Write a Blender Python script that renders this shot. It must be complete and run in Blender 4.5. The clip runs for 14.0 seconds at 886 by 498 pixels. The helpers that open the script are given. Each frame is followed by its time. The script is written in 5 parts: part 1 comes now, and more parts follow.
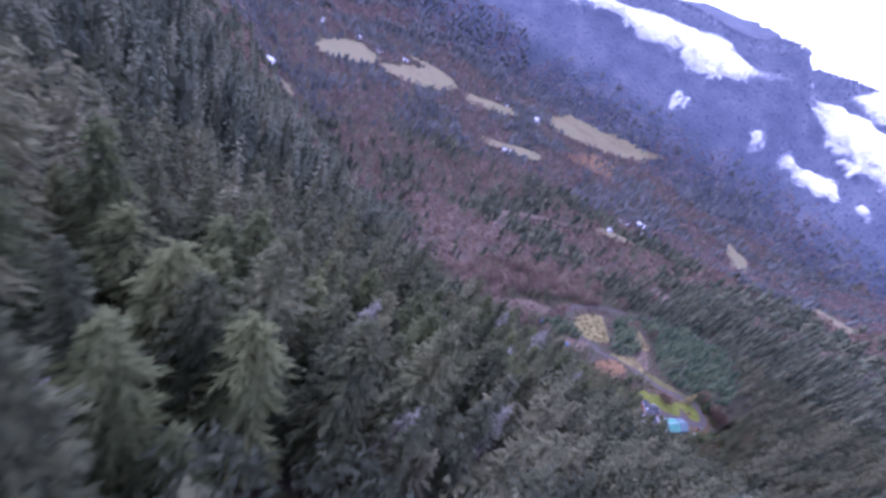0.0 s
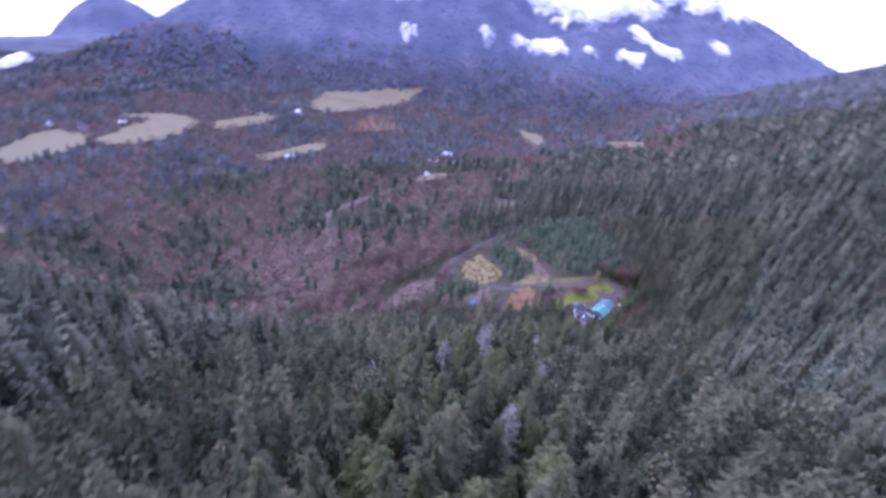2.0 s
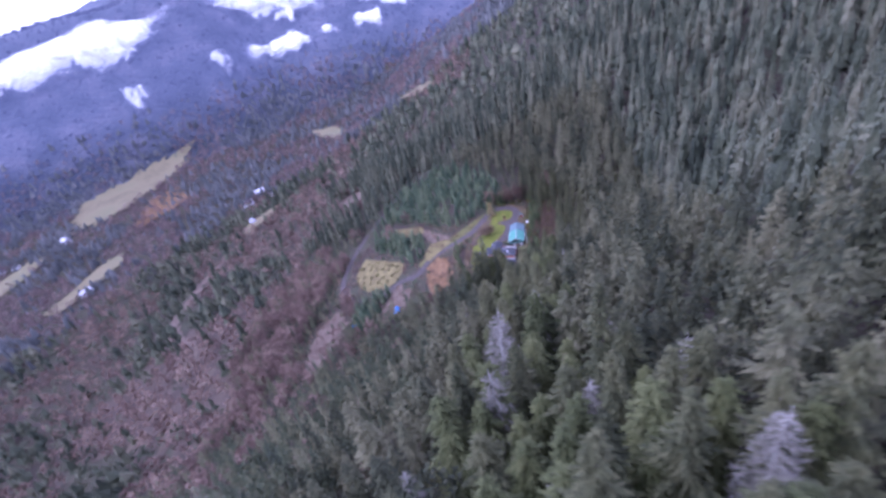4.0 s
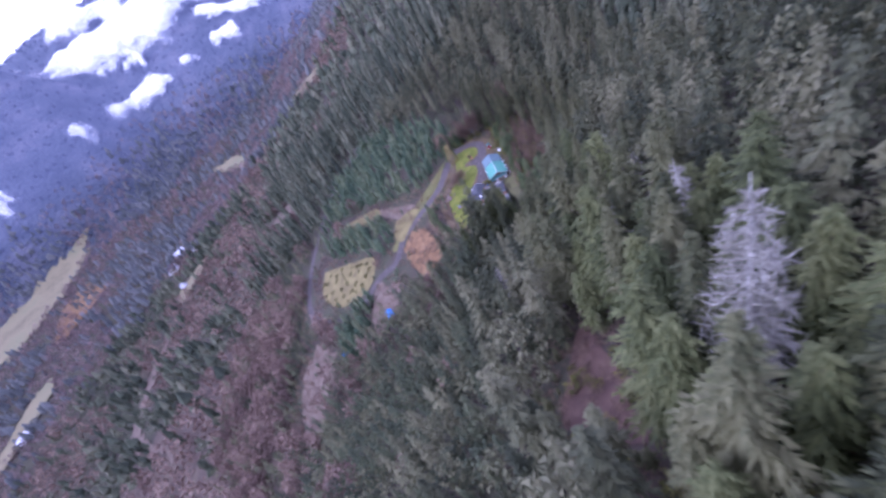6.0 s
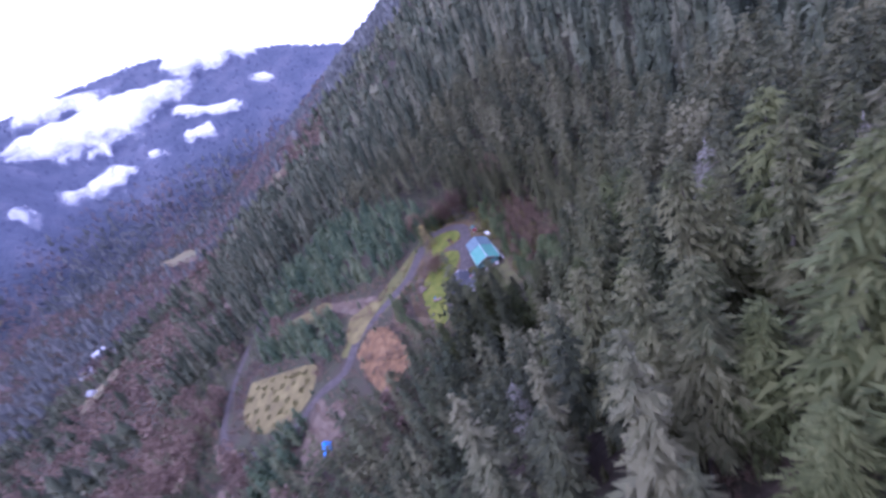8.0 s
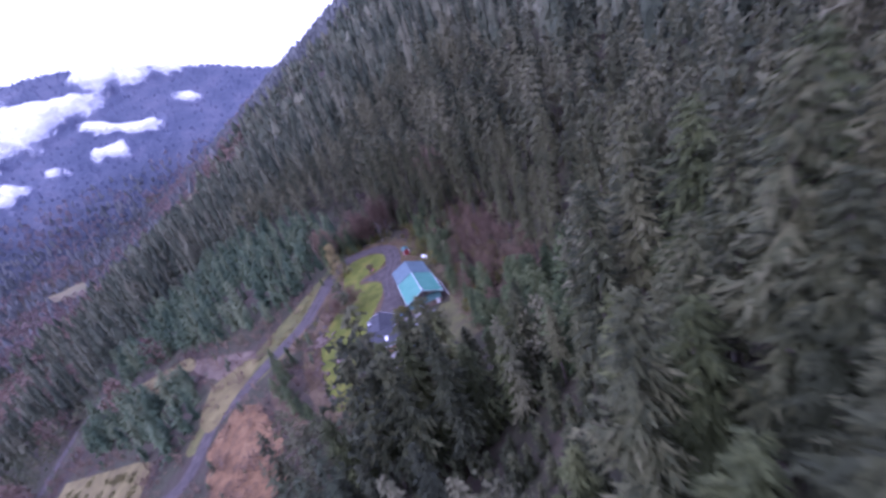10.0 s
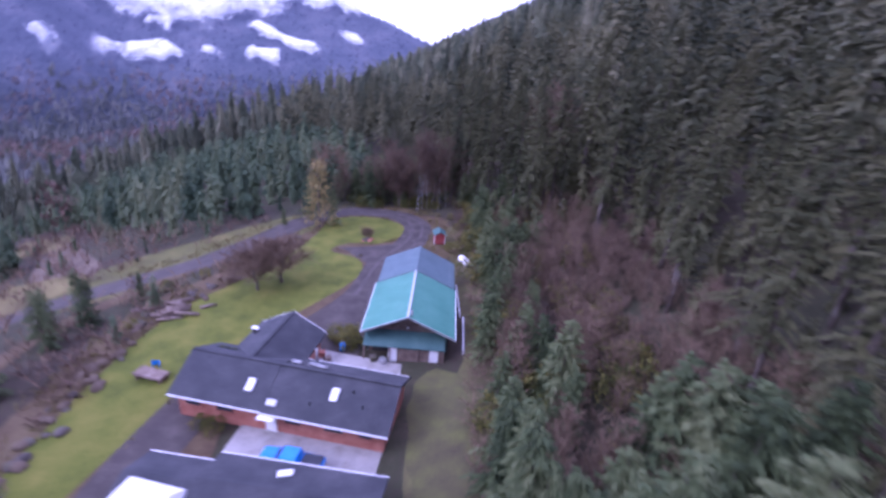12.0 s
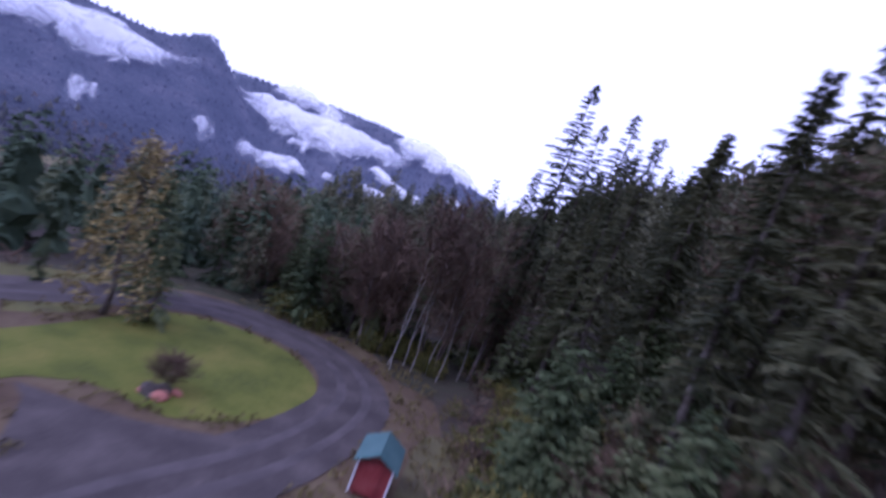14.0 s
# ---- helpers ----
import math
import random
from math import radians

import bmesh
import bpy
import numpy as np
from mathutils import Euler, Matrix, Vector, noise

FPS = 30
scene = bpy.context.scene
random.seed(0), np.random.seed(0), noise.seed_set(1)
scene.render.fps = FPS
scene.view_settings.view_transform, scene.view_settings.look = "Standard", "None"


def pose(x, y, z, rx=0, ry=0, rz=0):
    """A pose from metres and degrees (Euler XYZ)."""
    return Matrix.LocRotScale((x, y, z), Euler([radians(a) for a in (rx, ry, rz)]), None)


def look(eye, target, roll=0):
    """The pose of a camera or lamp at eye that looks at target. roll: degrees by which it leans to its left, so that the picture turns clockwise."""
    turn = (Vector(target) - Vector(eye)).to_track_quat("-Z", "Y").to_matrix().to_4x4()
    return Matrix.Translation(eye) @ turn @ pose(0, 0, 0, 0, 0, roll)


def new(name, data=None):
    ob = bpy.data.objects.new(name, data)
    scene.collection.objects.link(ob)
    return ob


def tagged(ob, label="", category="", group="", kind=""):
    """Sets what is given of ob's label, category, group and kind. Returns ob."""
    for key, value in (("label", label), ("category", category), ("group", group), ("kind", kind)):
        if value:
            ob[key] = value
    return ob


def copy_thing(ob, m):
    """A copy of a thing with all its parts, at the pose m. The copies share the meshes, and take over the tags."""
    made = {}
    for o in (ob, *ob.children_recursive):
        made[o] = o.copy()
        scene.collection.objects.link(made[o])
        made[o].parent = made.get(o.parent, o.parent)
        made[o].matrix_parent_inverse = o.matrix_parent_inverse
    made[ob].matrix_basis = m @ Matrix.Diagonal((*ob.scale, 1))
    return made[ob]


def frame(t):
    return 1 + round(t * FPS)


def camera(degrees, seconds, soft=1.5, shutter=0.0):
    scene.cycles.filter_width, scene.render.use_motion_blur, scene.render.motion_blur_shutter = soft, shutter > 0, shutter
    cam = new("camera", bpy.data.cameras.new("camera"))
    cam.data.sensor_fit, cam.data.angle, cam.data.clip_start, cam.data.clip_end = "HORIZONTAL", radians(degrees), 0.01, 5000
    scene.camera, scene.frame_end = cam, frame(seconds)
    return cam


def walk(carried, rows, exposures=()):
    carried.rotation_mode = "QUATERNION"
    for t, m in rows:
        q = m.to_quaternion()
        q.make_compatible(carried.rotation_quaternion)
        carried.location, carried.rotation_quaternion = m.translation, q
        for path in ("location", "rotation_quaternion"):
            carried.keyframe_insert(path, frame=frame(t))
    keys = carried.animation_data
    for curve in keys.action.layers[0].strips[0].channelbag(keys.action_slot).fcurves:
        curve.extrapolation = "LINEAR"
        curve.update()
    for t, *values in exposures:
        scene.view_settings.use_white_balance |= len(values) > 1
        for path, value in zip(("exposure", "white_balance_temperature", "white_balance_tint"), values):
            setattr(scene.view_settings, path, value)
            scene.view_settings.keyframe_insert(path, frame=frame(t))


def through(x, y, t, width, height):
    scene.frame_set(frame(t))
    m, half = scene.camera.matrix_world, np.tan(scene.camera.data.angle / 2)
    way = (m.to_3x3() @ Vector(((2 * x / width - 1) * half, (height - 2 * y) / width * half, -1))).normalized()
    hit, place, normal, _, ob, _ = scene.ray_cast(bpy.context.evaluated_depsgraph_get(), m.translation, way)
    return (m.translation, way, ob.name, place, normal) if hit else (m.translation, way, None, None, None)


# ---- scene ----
cam = camera(85.25, 14.0, soft=3.0, shutter=0.5)
# seconds, x, y, z and the three turns of pose()
ROWS = [
    (0.0, 107.30, -283.99, 215.83, 50.21, -22.99, 76.53),
    (0.5, 96.69, -279.24, 210.91, 50.78, -23.56, 72.87),
    (1.0, 86.84, -275.62, 206.65, 52.11, -20.14, 65.91),
    (1.5, 77.07, -271.91, 202.69, 55.35, -14.04, 54.98),
    (2.0, 66.38, -267.71, 198.02, 57.48, -6.41, 40.80),
    (2.5, 56.69, -263.60, 193.50, 57.57, -1.84, 30.70),
    (3.0, 47.18, -262.20, 191.57, 57.64, 3.46, 22.31),
    (3.5, 38.05, -253.56, 183.77, 56.70, 8.18, 15.20),
    (4.0, 28.91, -242.69, 174.15, 55.01, 12.43, 8.72),
    (4.5, 19.96, -230.62, 163.57, 52.87, 16.23, 2.82),
    (5.0, 11.41, -218.38, 152.92, 50.59, 19.65, -2.48),
    (5.5, 3.44, -206.99, 143.06, 48.48, 22.79, -7.11),
    (6.0, -2.44, -196.99, 134.70, 46.86, 25.70, -10.51),
    (6.5, -7.26, -186.33, 125.22, 47.13, 25.38, -11.03),
    (7.0, -11.35, -177.17, 116.63, 50.41, 25.22, -10.61),
    (7.5, -13.70, -165.66, 107.03, 56.21, 25.19, -10.31),
    (8.0, -14.93, -153.03, 96.86, 59.84, 20.85, -12.17),
    (8.5, -15.20, -141.51, 89.30, 60.45, 16.31, -14.97),
    (9.0, -13.37, -129.17, 81.10, 61.53, 15.95, -15.83),
    (9.5, -10.99, -114.63, 72.60, 62.02, 16.13, -16.84),
    (10.0, -8.45, -99.34, 64.00, 61.94, 17.02, -18.34),
    (10.5, -5.80, -83.77, 55.37, 62.05, 17.07, -18.74),
    (11.0, -3.11, -68.40, 46.75, 63.07, 14.72, -16.48),
    (11.5, -0.44, -53.70, 38.21, 65.22, 8.19, -10.23),
    (12.0, 2.30, -40.85, 29.89, 67.17, -4.78, 1.30),
    (12.5, 5.04, -28.39, 23.05, 68.52, -9.76, 5.70),
    (13.0, 6.21, -13.79, 17.66, 75.71, -15.52, 8.58),
    (13.5, 6.51, -0.38, 15.03, 80.79, -20.08, 12.23),
    (14.0, 5.70, 11.19, 13.65, 84.93, -21.08, 12.81),
]
EXPOSURES = [(0.0, 1.22, 4850, 38), (7.0, 1.27, 4900, 33), (8.0, 1.1, 4880, 36), (9.0, 0.96, 4850, 39), (11.5, 0.95, 4900, 43), (12.5, 0.98, 4900, 44), (13.0, 0.8, 4900, 40), (14.0, 0.22, 4900, 34)]
walk(cam, [(t, pose(x, y, z, rx, ry, rz)) for t, x, y, z, rx, ry, rz in ROWS], EXPOSURES)

# ---- light ----
world = bpy.data.worlds.new("overcast_sky")
scene.world = world
world.use_nodes = True
wn, wl = world.node_tree.nodes, world.node_tree.links
wn.clear()
sky = wn.new("ShaderNodeTexSky")
sky.sky_type, sky.sun_disc = "NISHITA", False
sky.sun_elevation, sky.sun_rotation = radians(28), radians(-120)
sky_gain = wn.new("ShaderNodeVectorMath")
sky_gain.operation = "SCALE"
sky_gain.inputs["Scale"].default_value = 0.10
cloud_deck = wn.new("ShaderNodeMix")
cloud_deck.data_type = "RGBA"
cloud_deck.inputs["Factor"].default_value = 0.82
cloud_deck.inputs["B"].default_value = (0.98, 0.93, 1.16, 1)
background = wn.new("ShaderNodeBackground")
background.inputs["Strength"].default_value = 1.21
world_out = wn.new("ShaderNodeOutputWorld")
wl.new(sky.outputs[0], sky_gain.inputs[0])
wl.new(sky_gain.outputs[0], cloud_deck.inputs["A"])
wl.new(cloud_deck.outputs["Result"], background.inputs["Color"])
wl.new(background.outputs[0], world_out.inputs[0])

sun = new("sun", bpy.data.lights.new("sun", "SUN"))
sun.data.energy, sun.data.angle, sun.data.color = 1.05, radians(25), (1.0, 0.95, 0.9)
sun.matrix_world = look((0, 0, 400), (240, 140, 150))


# ---- materials ----
def material(name, colours, scale=1.0, rough=0.8, bump=0.2, bump_scale=None, fine=8.0, metal=0.0, spread=0.0, island=0.0,
             clear=0.0, relief=0.05, through=0.0, tone=0.0):
    """A surface whose colour wanders between the given colours, at a large and a fine scale, with relief."""
    m = bpy.data.materials.new(name)
    m.use_nodes = True
    n, l = m.node_tree.nodes, m.node_tree.links
    bsdf = n["Principled BSDF"]
    place = n.new("ShaderNodeNewGeometry")
    big = n.new("ShaderNodeTexNoise")
    big.inputs["Scale"].default_value, big.inputs["Detail"].default_value = scale, 6
    small = n.new("ShaderNodeTexNoise")
    small.inputs["Scale"].default_value, small.inputs["Detail"].default_value = scale * fine, 4
    l.new(place.outputs["Position"], big.inputs["Vector"])
    l.new(place.outputs["Position"], small.inputs["Vector"])
    add = n.new("ShaderNodeMath")
    add.operation = "MULTIPLY_ADD"
    add.inputs[1].default_value = 0.45
    l.new(small.outputs["Fac"], add.inputs[0])
    half = n.new("ShaderNodeMath")
    half.operation = "MULTIPLY_ADD"
    half.inputs[1].default_value, half.inputs[2].default_value = 1.1, -0.27
    l.new(big.outputs["Fac"], half.inputs[0])
    l.new(half.outputs[0], add.inputs[2])
    factor = add.outputs[0]
    if island:
        more = n.new("ShaderNodeMath")
        more.operation = "MULTIPLY_ADD"
        more.inputs[1].default_value = island
        l.new(place.outputs["Random Per Island"], more.inputs[0])
        less = n.new("ShaderNodeMath")
        less.operation = "ADD"
        less.inputs[1].default_value = -island / 2
        l.new(factor, less.inputs[0])
        l.new(less.outputs[0], more.inputs[2])
        factor = more.outputs[0]
    if tone:
        own = n.new("ShaderNodeAttribute")
        own.attribute_name = "tone"
        more = n.new("ShaderNodeMath")
        more.operation = "MULTIPLY_ADD"
        more.inputs[1].default_value = tone
        less = n.new("ShaderNodeMath")
        less.operation = "ADD"
        less.inputs[1].default_value = -tone / 2
        l.new(own.outputs["Fac"], more.inputs[0])
        l.new(factor, less.inputs[0])
        l.new(less.outputs[0], more.inputs[2])
        factor = more.outputs[0]
    if spread:
        info = n.new("ShaderNodeObjectInfo")
        more = n.new("ShaderNodeMath")
        more.operation = "MULTIPLY_ADD"
        more.inputs[1].default_value = spread
        less = n.new("ShaderNodeMath")
        less.operation = "ADD"
        less.inputs[1].default_value = -spread / 2
        l.new(info.outputs["Random"], more.inputs[0])
        l.new(factor, less.inputs[0])
        l.new(less.outputs[0], more.inputs[2])
        factor = more.outputs[0]
    ramp = n.new("ShaderNodeValToRGB")
    e = ramp.color_ramp.elements
    while len(e) < len(colours):
        e.new(0.5)
    for i, c in enumerate(colours):
        e[i].position = 0.22 + 0.56 * i / max(1, len(colours) - 1)
        e[i].color = (*c, 1)
    l.new(factor, ramp.inputs[0])
    l.new(ramp.outputs[0], bsdf.inputs["Base Color"])
    bsdf.inputs["Roughness"].default_value, bsdf.inputs["Metallic"].default_value = rough, metal
    bsdf.inputs["Specular IOR Level"].default_value = 0.3
    if clear:
        bsdf.inputs["Coat Weight"].default_value = clear
    if bump:
        fine_noise = n.new("ShaderNodeTexNoise")
        fine_noise.inputs["Scale"].default_value, fine_noise.inputs["Detail"].default_value = bump_scale or scale * fine, 5
        l.new(place.outputs["Position"], fine_noise.inputs["Vector"])
        b = n.new("ShaderNodeBump")
        b.inputs["Strength"].default_value, b.inputs["Distance"].default_value = bump, relief
        l.new(fine_noise.outputs["Fac"], b.inputs["Height"])
        l.new(b.outputs[0], bsdf.inputs["Normal"])
    if through:
        thin, both = n.new("ShaderNodeBsdfTranslucent"), n.new("ShaderNodeMixShader")
        both.inputs[0].default_value = through
        l.new(ramp.outputs[0], thin.inputs[0])
        l.new(bsdf.outputs[0], both.inputs[1])
        l.new(thin.outputs[0], both.inputs[2])
        l.new(both.outputs[0], n["Material Output"].inputs[0])
    return m


M_FLOOR = material("forest_floor", [(0.024, 0.020, 0.014), (0.050, 0.037, 0.026), (0.042, 0.043, 0.022), (0.072, 0.055, 0.036)], 0.05, 0.95, 0.8, 0.5, 30, relief=0.6)
M_LITTER = material("red_leaf_litter", [(0.035, 0.022, 0.016), (0.075, 0.043, 0.031), (0.11, 0.07, 0.047)], 0.2, 0.95, 0.8, 2.5, 12, relief=0.3)
M_LAWN = material("lawn_grass", [(0.054, 0.066, 0.009), (0.096, 0.109, 0.013), (0.150, 0.140, 0.025)], 0.35, 0.95, 0.7, 7.0, 14)
M_FIELD = material("dry_grass", [(0.082, 0.064, 0.028), (0.132, 0.108, 0.040), (0.185, 0.156, 0.060)], 0.2, 0.95, 0.6, 3.0, 10)
M_MOSS = material("thin_mossy_grass", [(0.066, 0.054, 0.030), (0.088, 0.082, 0.034), (0.110, 0.112, 0.036)], 0.6, 0.95, 0.7, 5.0, 10)
M_ROUGH = material("rough_verge_grass", [(0.070, 0.056, 0.028), (0.100, 0.098, 0.030), (0.150, 0.122, 0.045)], 0.3, 0.95, 0.7, 4.0, 10)
# M_TEAL darkened with the gable's shade over the porch; hut roof shares it
M_PORCH = material("darkened_teal_steel", [(0.045, 0.095, 0.090), (0.060, 0.120, 0.112), (0.085, 0.145, 0.135)], 0.6, 0.65, 0.05, 3.0, 8)
M_MEADOW = material("valley_meadow", [(0.09, 0.078, 0.042), (0.155, 0.130, 0.070), (0.125, 0.122, 0.062)], 0.012, 0.95, 0.3, 0.3, 10)
M_EARTH = material("bare_orange_earth", [(0.062, 0.040, 0.022), (0.155, 0.088, 0.038), (0.22, 0.140, 0.068)], 0.3, 0.95, 0.9, 1.2, 10, relief=0.5)
M_DIRT = material("trodden_dirt", [(0.07, 0.050, 0.036), (0.115, 0.085, 0.060), (0.155, 0.120, 0.085)], 0.25, 0.95, 0.6, 3.0, 10)
M_SECOND = material("second_growth_crowns", [(0.038, 0.048, 0.026), (0.082, 0.094, 0.046), (0.150, 0.142, 0.074)], 0.05, 0.9, 0.4, 1.2, 20, tone=0.6, relief=0.8, through=0.15)
M_YARD = material("dull_grass_and_soil", [(0.066, 0.050, 0.030), (0.092, 0.080, 0.036), (0.118, 0.112, 0.042)], 0.5, 0.95, 0.7, 4.0, 8)
M_VERGE = material("dead_grass_verge", [(0.055, 0.034, 0.022), (0.090, 0.062, 0.034), (0.13, 0.10, 0.052)], 0.25, 0.95, 0.6, 3.0, 10)
M_GRAVEL = material("wet_gravel", [(0.038, 0.031, 0.028), (0.060, 0.049, 0.044), (0.094, 0.078, 0.069)], 0.5, 0.88, 0.5, 12.0, 14)
M_TRACK = material("packed_gravel", [(0.054, 0.045, 0.042), (0.074, 0.062, 0.058), (0.100, 0.084, 0.078)], 0.6, 0.88, 0.4, 12.0, 14)
M_CONCRETE = material("worn_concrete", [(0.20, 0.18, 0.165), (0.30, 0.28, 0.26), (0.36, 0.33, 0.31)], 0.8, 0.8, 0.2, 10.0, 8)
M_BARK = material("rough_bark", [(0.04, 0.03, 0.025), (0.10, 0.08, 0.065), (0.17, 0.15, 0.13)], 0.8, 0.95, 0.8, 8.0, 8, spread=0.2)
M_BIRCH = material("pale_bark", [(0.24, 0.22, 0.20), (0.42, 0.40, 0.37), (0.10, 0.09, 0.08)], 1.5, 0.9, 0.4, 8.0, 6)
M_FIR = material("fir_needles", [(0.039, 0.045, 0.020), (0.086, 0.091, 0.040), (0.148, 0.143, 0.068)], 0.10, 0.85, 0, None, 14, spread=0.45, island=0.35, through=0.3)
M_CEDAR = material("cedar_sprays", [(0.047, 0.056, 0.020), (0.090, 0.102, 0.037), (0.142, 0.148, 0.058)], 0.10, 0.85, 0, None, 14, spread=0.45, island=0.35, through=0.3)
M_EDGE = material("conifer_sprays", [(0.036, 0.042, 0.022), (0.087, 0.091, 0.046), (0.160, 0.152, 0.082)], 0.06, 0.88, 0, None, 14, tone=0.5, island=0.2, through=0.25)
M_SNAG = material("lichen_twigs", [(0.13, 0.12, 0.095), (0.24, 0.225, 0.185), (0.36, 0.34, 0.29)], 0.3, 0.95, 0, None, 8, island=0.4)
M_YELLOW = material("autumn_leaves", [(0.12, 0.10, 0.04), (0.25, 0.20, 0.075), (0.38, 0.30, 0.11)], 0.4, 0.85, 0, None, 6, island=0.5)
M_TWIG = material("bare_reddish_twigs", [(0.062, 0.040, 0.029), (0.130, 0.086, 0.058), (0.205, 0.148, 0.092)], 0.05, 0.95, 0, None, 14, island=0.5)
M_BROWN = material("bare_brown_crowns", [(0.090, 0.061, 0.047), (0.165, 0.111, 0.082), (0.240, 0.174, 0.124)], 0.04, 0.95, 0, None, 14, tone=0.45, island=0.25)
M_BRUSH = material("reddish_brush", [(0.042, 0.032, 0.023), (0.070, 0.050, 0.035), (0.094, 0.074, 0.046)], 0.06, 0.95, 0.8, 1.0, 14, relief=0.6)
M_SHRUB = material("mossy_shrub_leaves", [(0.06, 0.07, 0.02), (0.13, 0.13, 0.03), (0.22, 0.18, 0.05)], 0.3, 0.85, 0, None, 6, island=0.5, through=0.3)
M_WOODS = material("far_fir_crowns", [(0.036, 0.045, 0.027), (0.082, 0.094, 0.055), (0.155, 0.152, 0.092)], 0.05, 0.9, 0.4, 1.2, 20, tone=0.45, relief=0.8, through=0.12)
M_YOUNG = material("young_fir_crowns", [(0.040, 0.066, 0.036), (0.088, 0.122, 0.064), (0.150, 0.172, 0.088)], 0.08, 0.9, 0.5, 3.0, 12, tone=0.5, through=0.15)
M_SAPLING = material("young_fir_needles", [(0.040, 0.058, 0.024), (0.094, 0.122, 0.050), (0.160, 0.180, 0.080)], 0.2, 0.88, 0, None, 10, spread=0.4, island=0.3, through=0.3)
M_TEAL = material("teal_painted_steel", [(0.066, 0.200, 0.150), (0.082, 0.228, 0.172), (0.105, 0.258, 0.198)], 0.4, 0.6, 0.05, 3.0, 8)
M_SLATE = material("grey_blue_steel", [(0.080, 0.118, 0.132), (0.098, 0.142, 0.158), (0.120, 0.168, 0.184)], 0.6, 0.55, 0.05, 3.0, 8)
# paler copies of the fir and bare crowns: valley haze put into the colour
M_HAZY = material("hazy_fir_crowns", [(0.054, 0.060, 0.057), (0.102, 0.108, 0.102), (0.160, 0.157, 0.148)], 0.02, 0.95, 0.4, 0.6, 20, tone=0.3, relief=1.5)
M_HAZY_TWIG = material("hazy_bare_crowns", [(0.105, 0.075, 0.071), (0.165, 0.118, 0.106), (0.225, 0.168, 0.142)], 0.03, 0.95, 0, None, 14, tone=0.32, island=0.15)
M_SHINGLE = material("dark_asphalt_shingle", [(0.035, 0.037, 0.044), (0.050, 0.051, 0.058), (0.072, 0.071, 0.078)], 0.5, 0.9, 0.5, 18.0, 14)
M_BRICK = material("red_brick", [(0.31, 0.115, 0.080), (0.40, 0.165, 0.120), (0.46, 0.22, 0.165)], 1.2, 0.9, 0.4, 14.0, 6, spread=0.5)
M_SIDING = material("teal_grey_siding", [(0.15, 0.20, 0.21), (0.20, 0.26, 0.265), (0.25, 0.30, 0.30)], 0.8, 0.7, 0.1, 6.0, 8)
M_WHITE = material("white_paint", [(0.62, 0.60, 0.62), (0.76, 0.75, 0.77), (0.82, 0.82, 0.83)], 1.5, 0.55, 0.05, 9.0, 6)
# near-black standing for shade: the garage doorway and the step between its roofs
M_SHADE = material("painted_shade", [(0.02, 0.02, 0.024), (0.03, 0.03, 0.035), (0.05, 0.045, 0.045)], 1.0, 0.8, 0.1)
M_WOODEN = material("weathered_timber", [(0.10, 0.07, 0.055), (0.17, 0.125, 0.10), (0.24, 0.19, 0.16)], 1.5, 0.85, 0.3, 12.0, 8)
M_REDWOOD = material("red_painted_boards", [(0.20, 0.035, 0.035), (0.28, 0.05, 0.05), (0.33, 0.09, 0.08)], 1.5, 0.8, 0.2, 12.0, 8)
M_BLUE = material("blue_car_paint", [(0.01, 0.14, 0.52), (0.015, 0.19, 0.62), (0.02, 0.22, 0.66)], 0.8, 0.3, 0, None, 5, clear=0.5)
M_TARP = material("blue_tarpaulin", [(0.02, 0.17, 0.55), (0.03, 0.23, 0.68), (0.05, 0.28, 0.72)], 1.0, 0.5, 0.5, 2.0, 5)
M_BLACK = material("black_vinyl", [(0.02, 0.022, 0.03), (0.03, 0.032, 0.042), (0.045, 0.045, 0.055)], 1.0, 0.5, 0.1)
M_RUBBER = material("tyre_rubber", [(0.015, 0.015, 0.015), (0.025, 0.025, 0.025)], 2.0, 0.9, 0.1)
M_GLASS = material("dark_window_glass", [(0.03, 0.035, 0.045), (0.05, 0.055, 0.07)], 0.7, 0.08, 0)
M_STONE = material("mossy_stone", [(0.055, 0.046, 0.040), (0.110, 0.092, 0.080), (0.085, 0.082, 0.045)], 1.2, 0.95, 0.5, 6.0, 6, spread=0.3)
M_METAL = material("galvanised_steel", [(0.35, 0.35, 0.36), (0.48, 0.48, 0.50), (0.55, 0.55, 0.56)], 2.0, 0.45, 0.05, 9, 6, metal=0.7)


# ---- helpers of this scene ----
def link_mesh(name, verts, faces, mat, parent=None, label="", smooth=False):
    me = bpy.data.meshes.new(name)
    me.from_pydata([tuple(v) for v in verts], [], [tuple(f) for f in faces])
    me.materials.append(mat)
    if smooth:
        me.polygons.foreach_set("use_smooth", [True] * len(me.polygons))
    ob = new(name, me)
    ob.parent = parent
    return tagged(ob, label)


def part(name, bm, mat, parent=None, label="", smooth=False):
    me = bpy.data.meshes.new(name)
    bmesh.ops.recalc_face_normals(bm, faces=bm.faces[:])
    bm.to_mesh(me)
    bm.free()
    me.materials.append(mat)
    if smooth:
        me.polygons.foreach_set("use_smooth", [True] * len(me.polygons))
    ob = new(name, me)
    ob.parent = parent
    return tagged(ob, label)


def thing(name, m, label, category, group="", kind=""):
    ob = new(name)
    ob.empty_display_size = 0.3
    ob.matrix_basis = m
    return tagged(ob, label, category, group, kind)


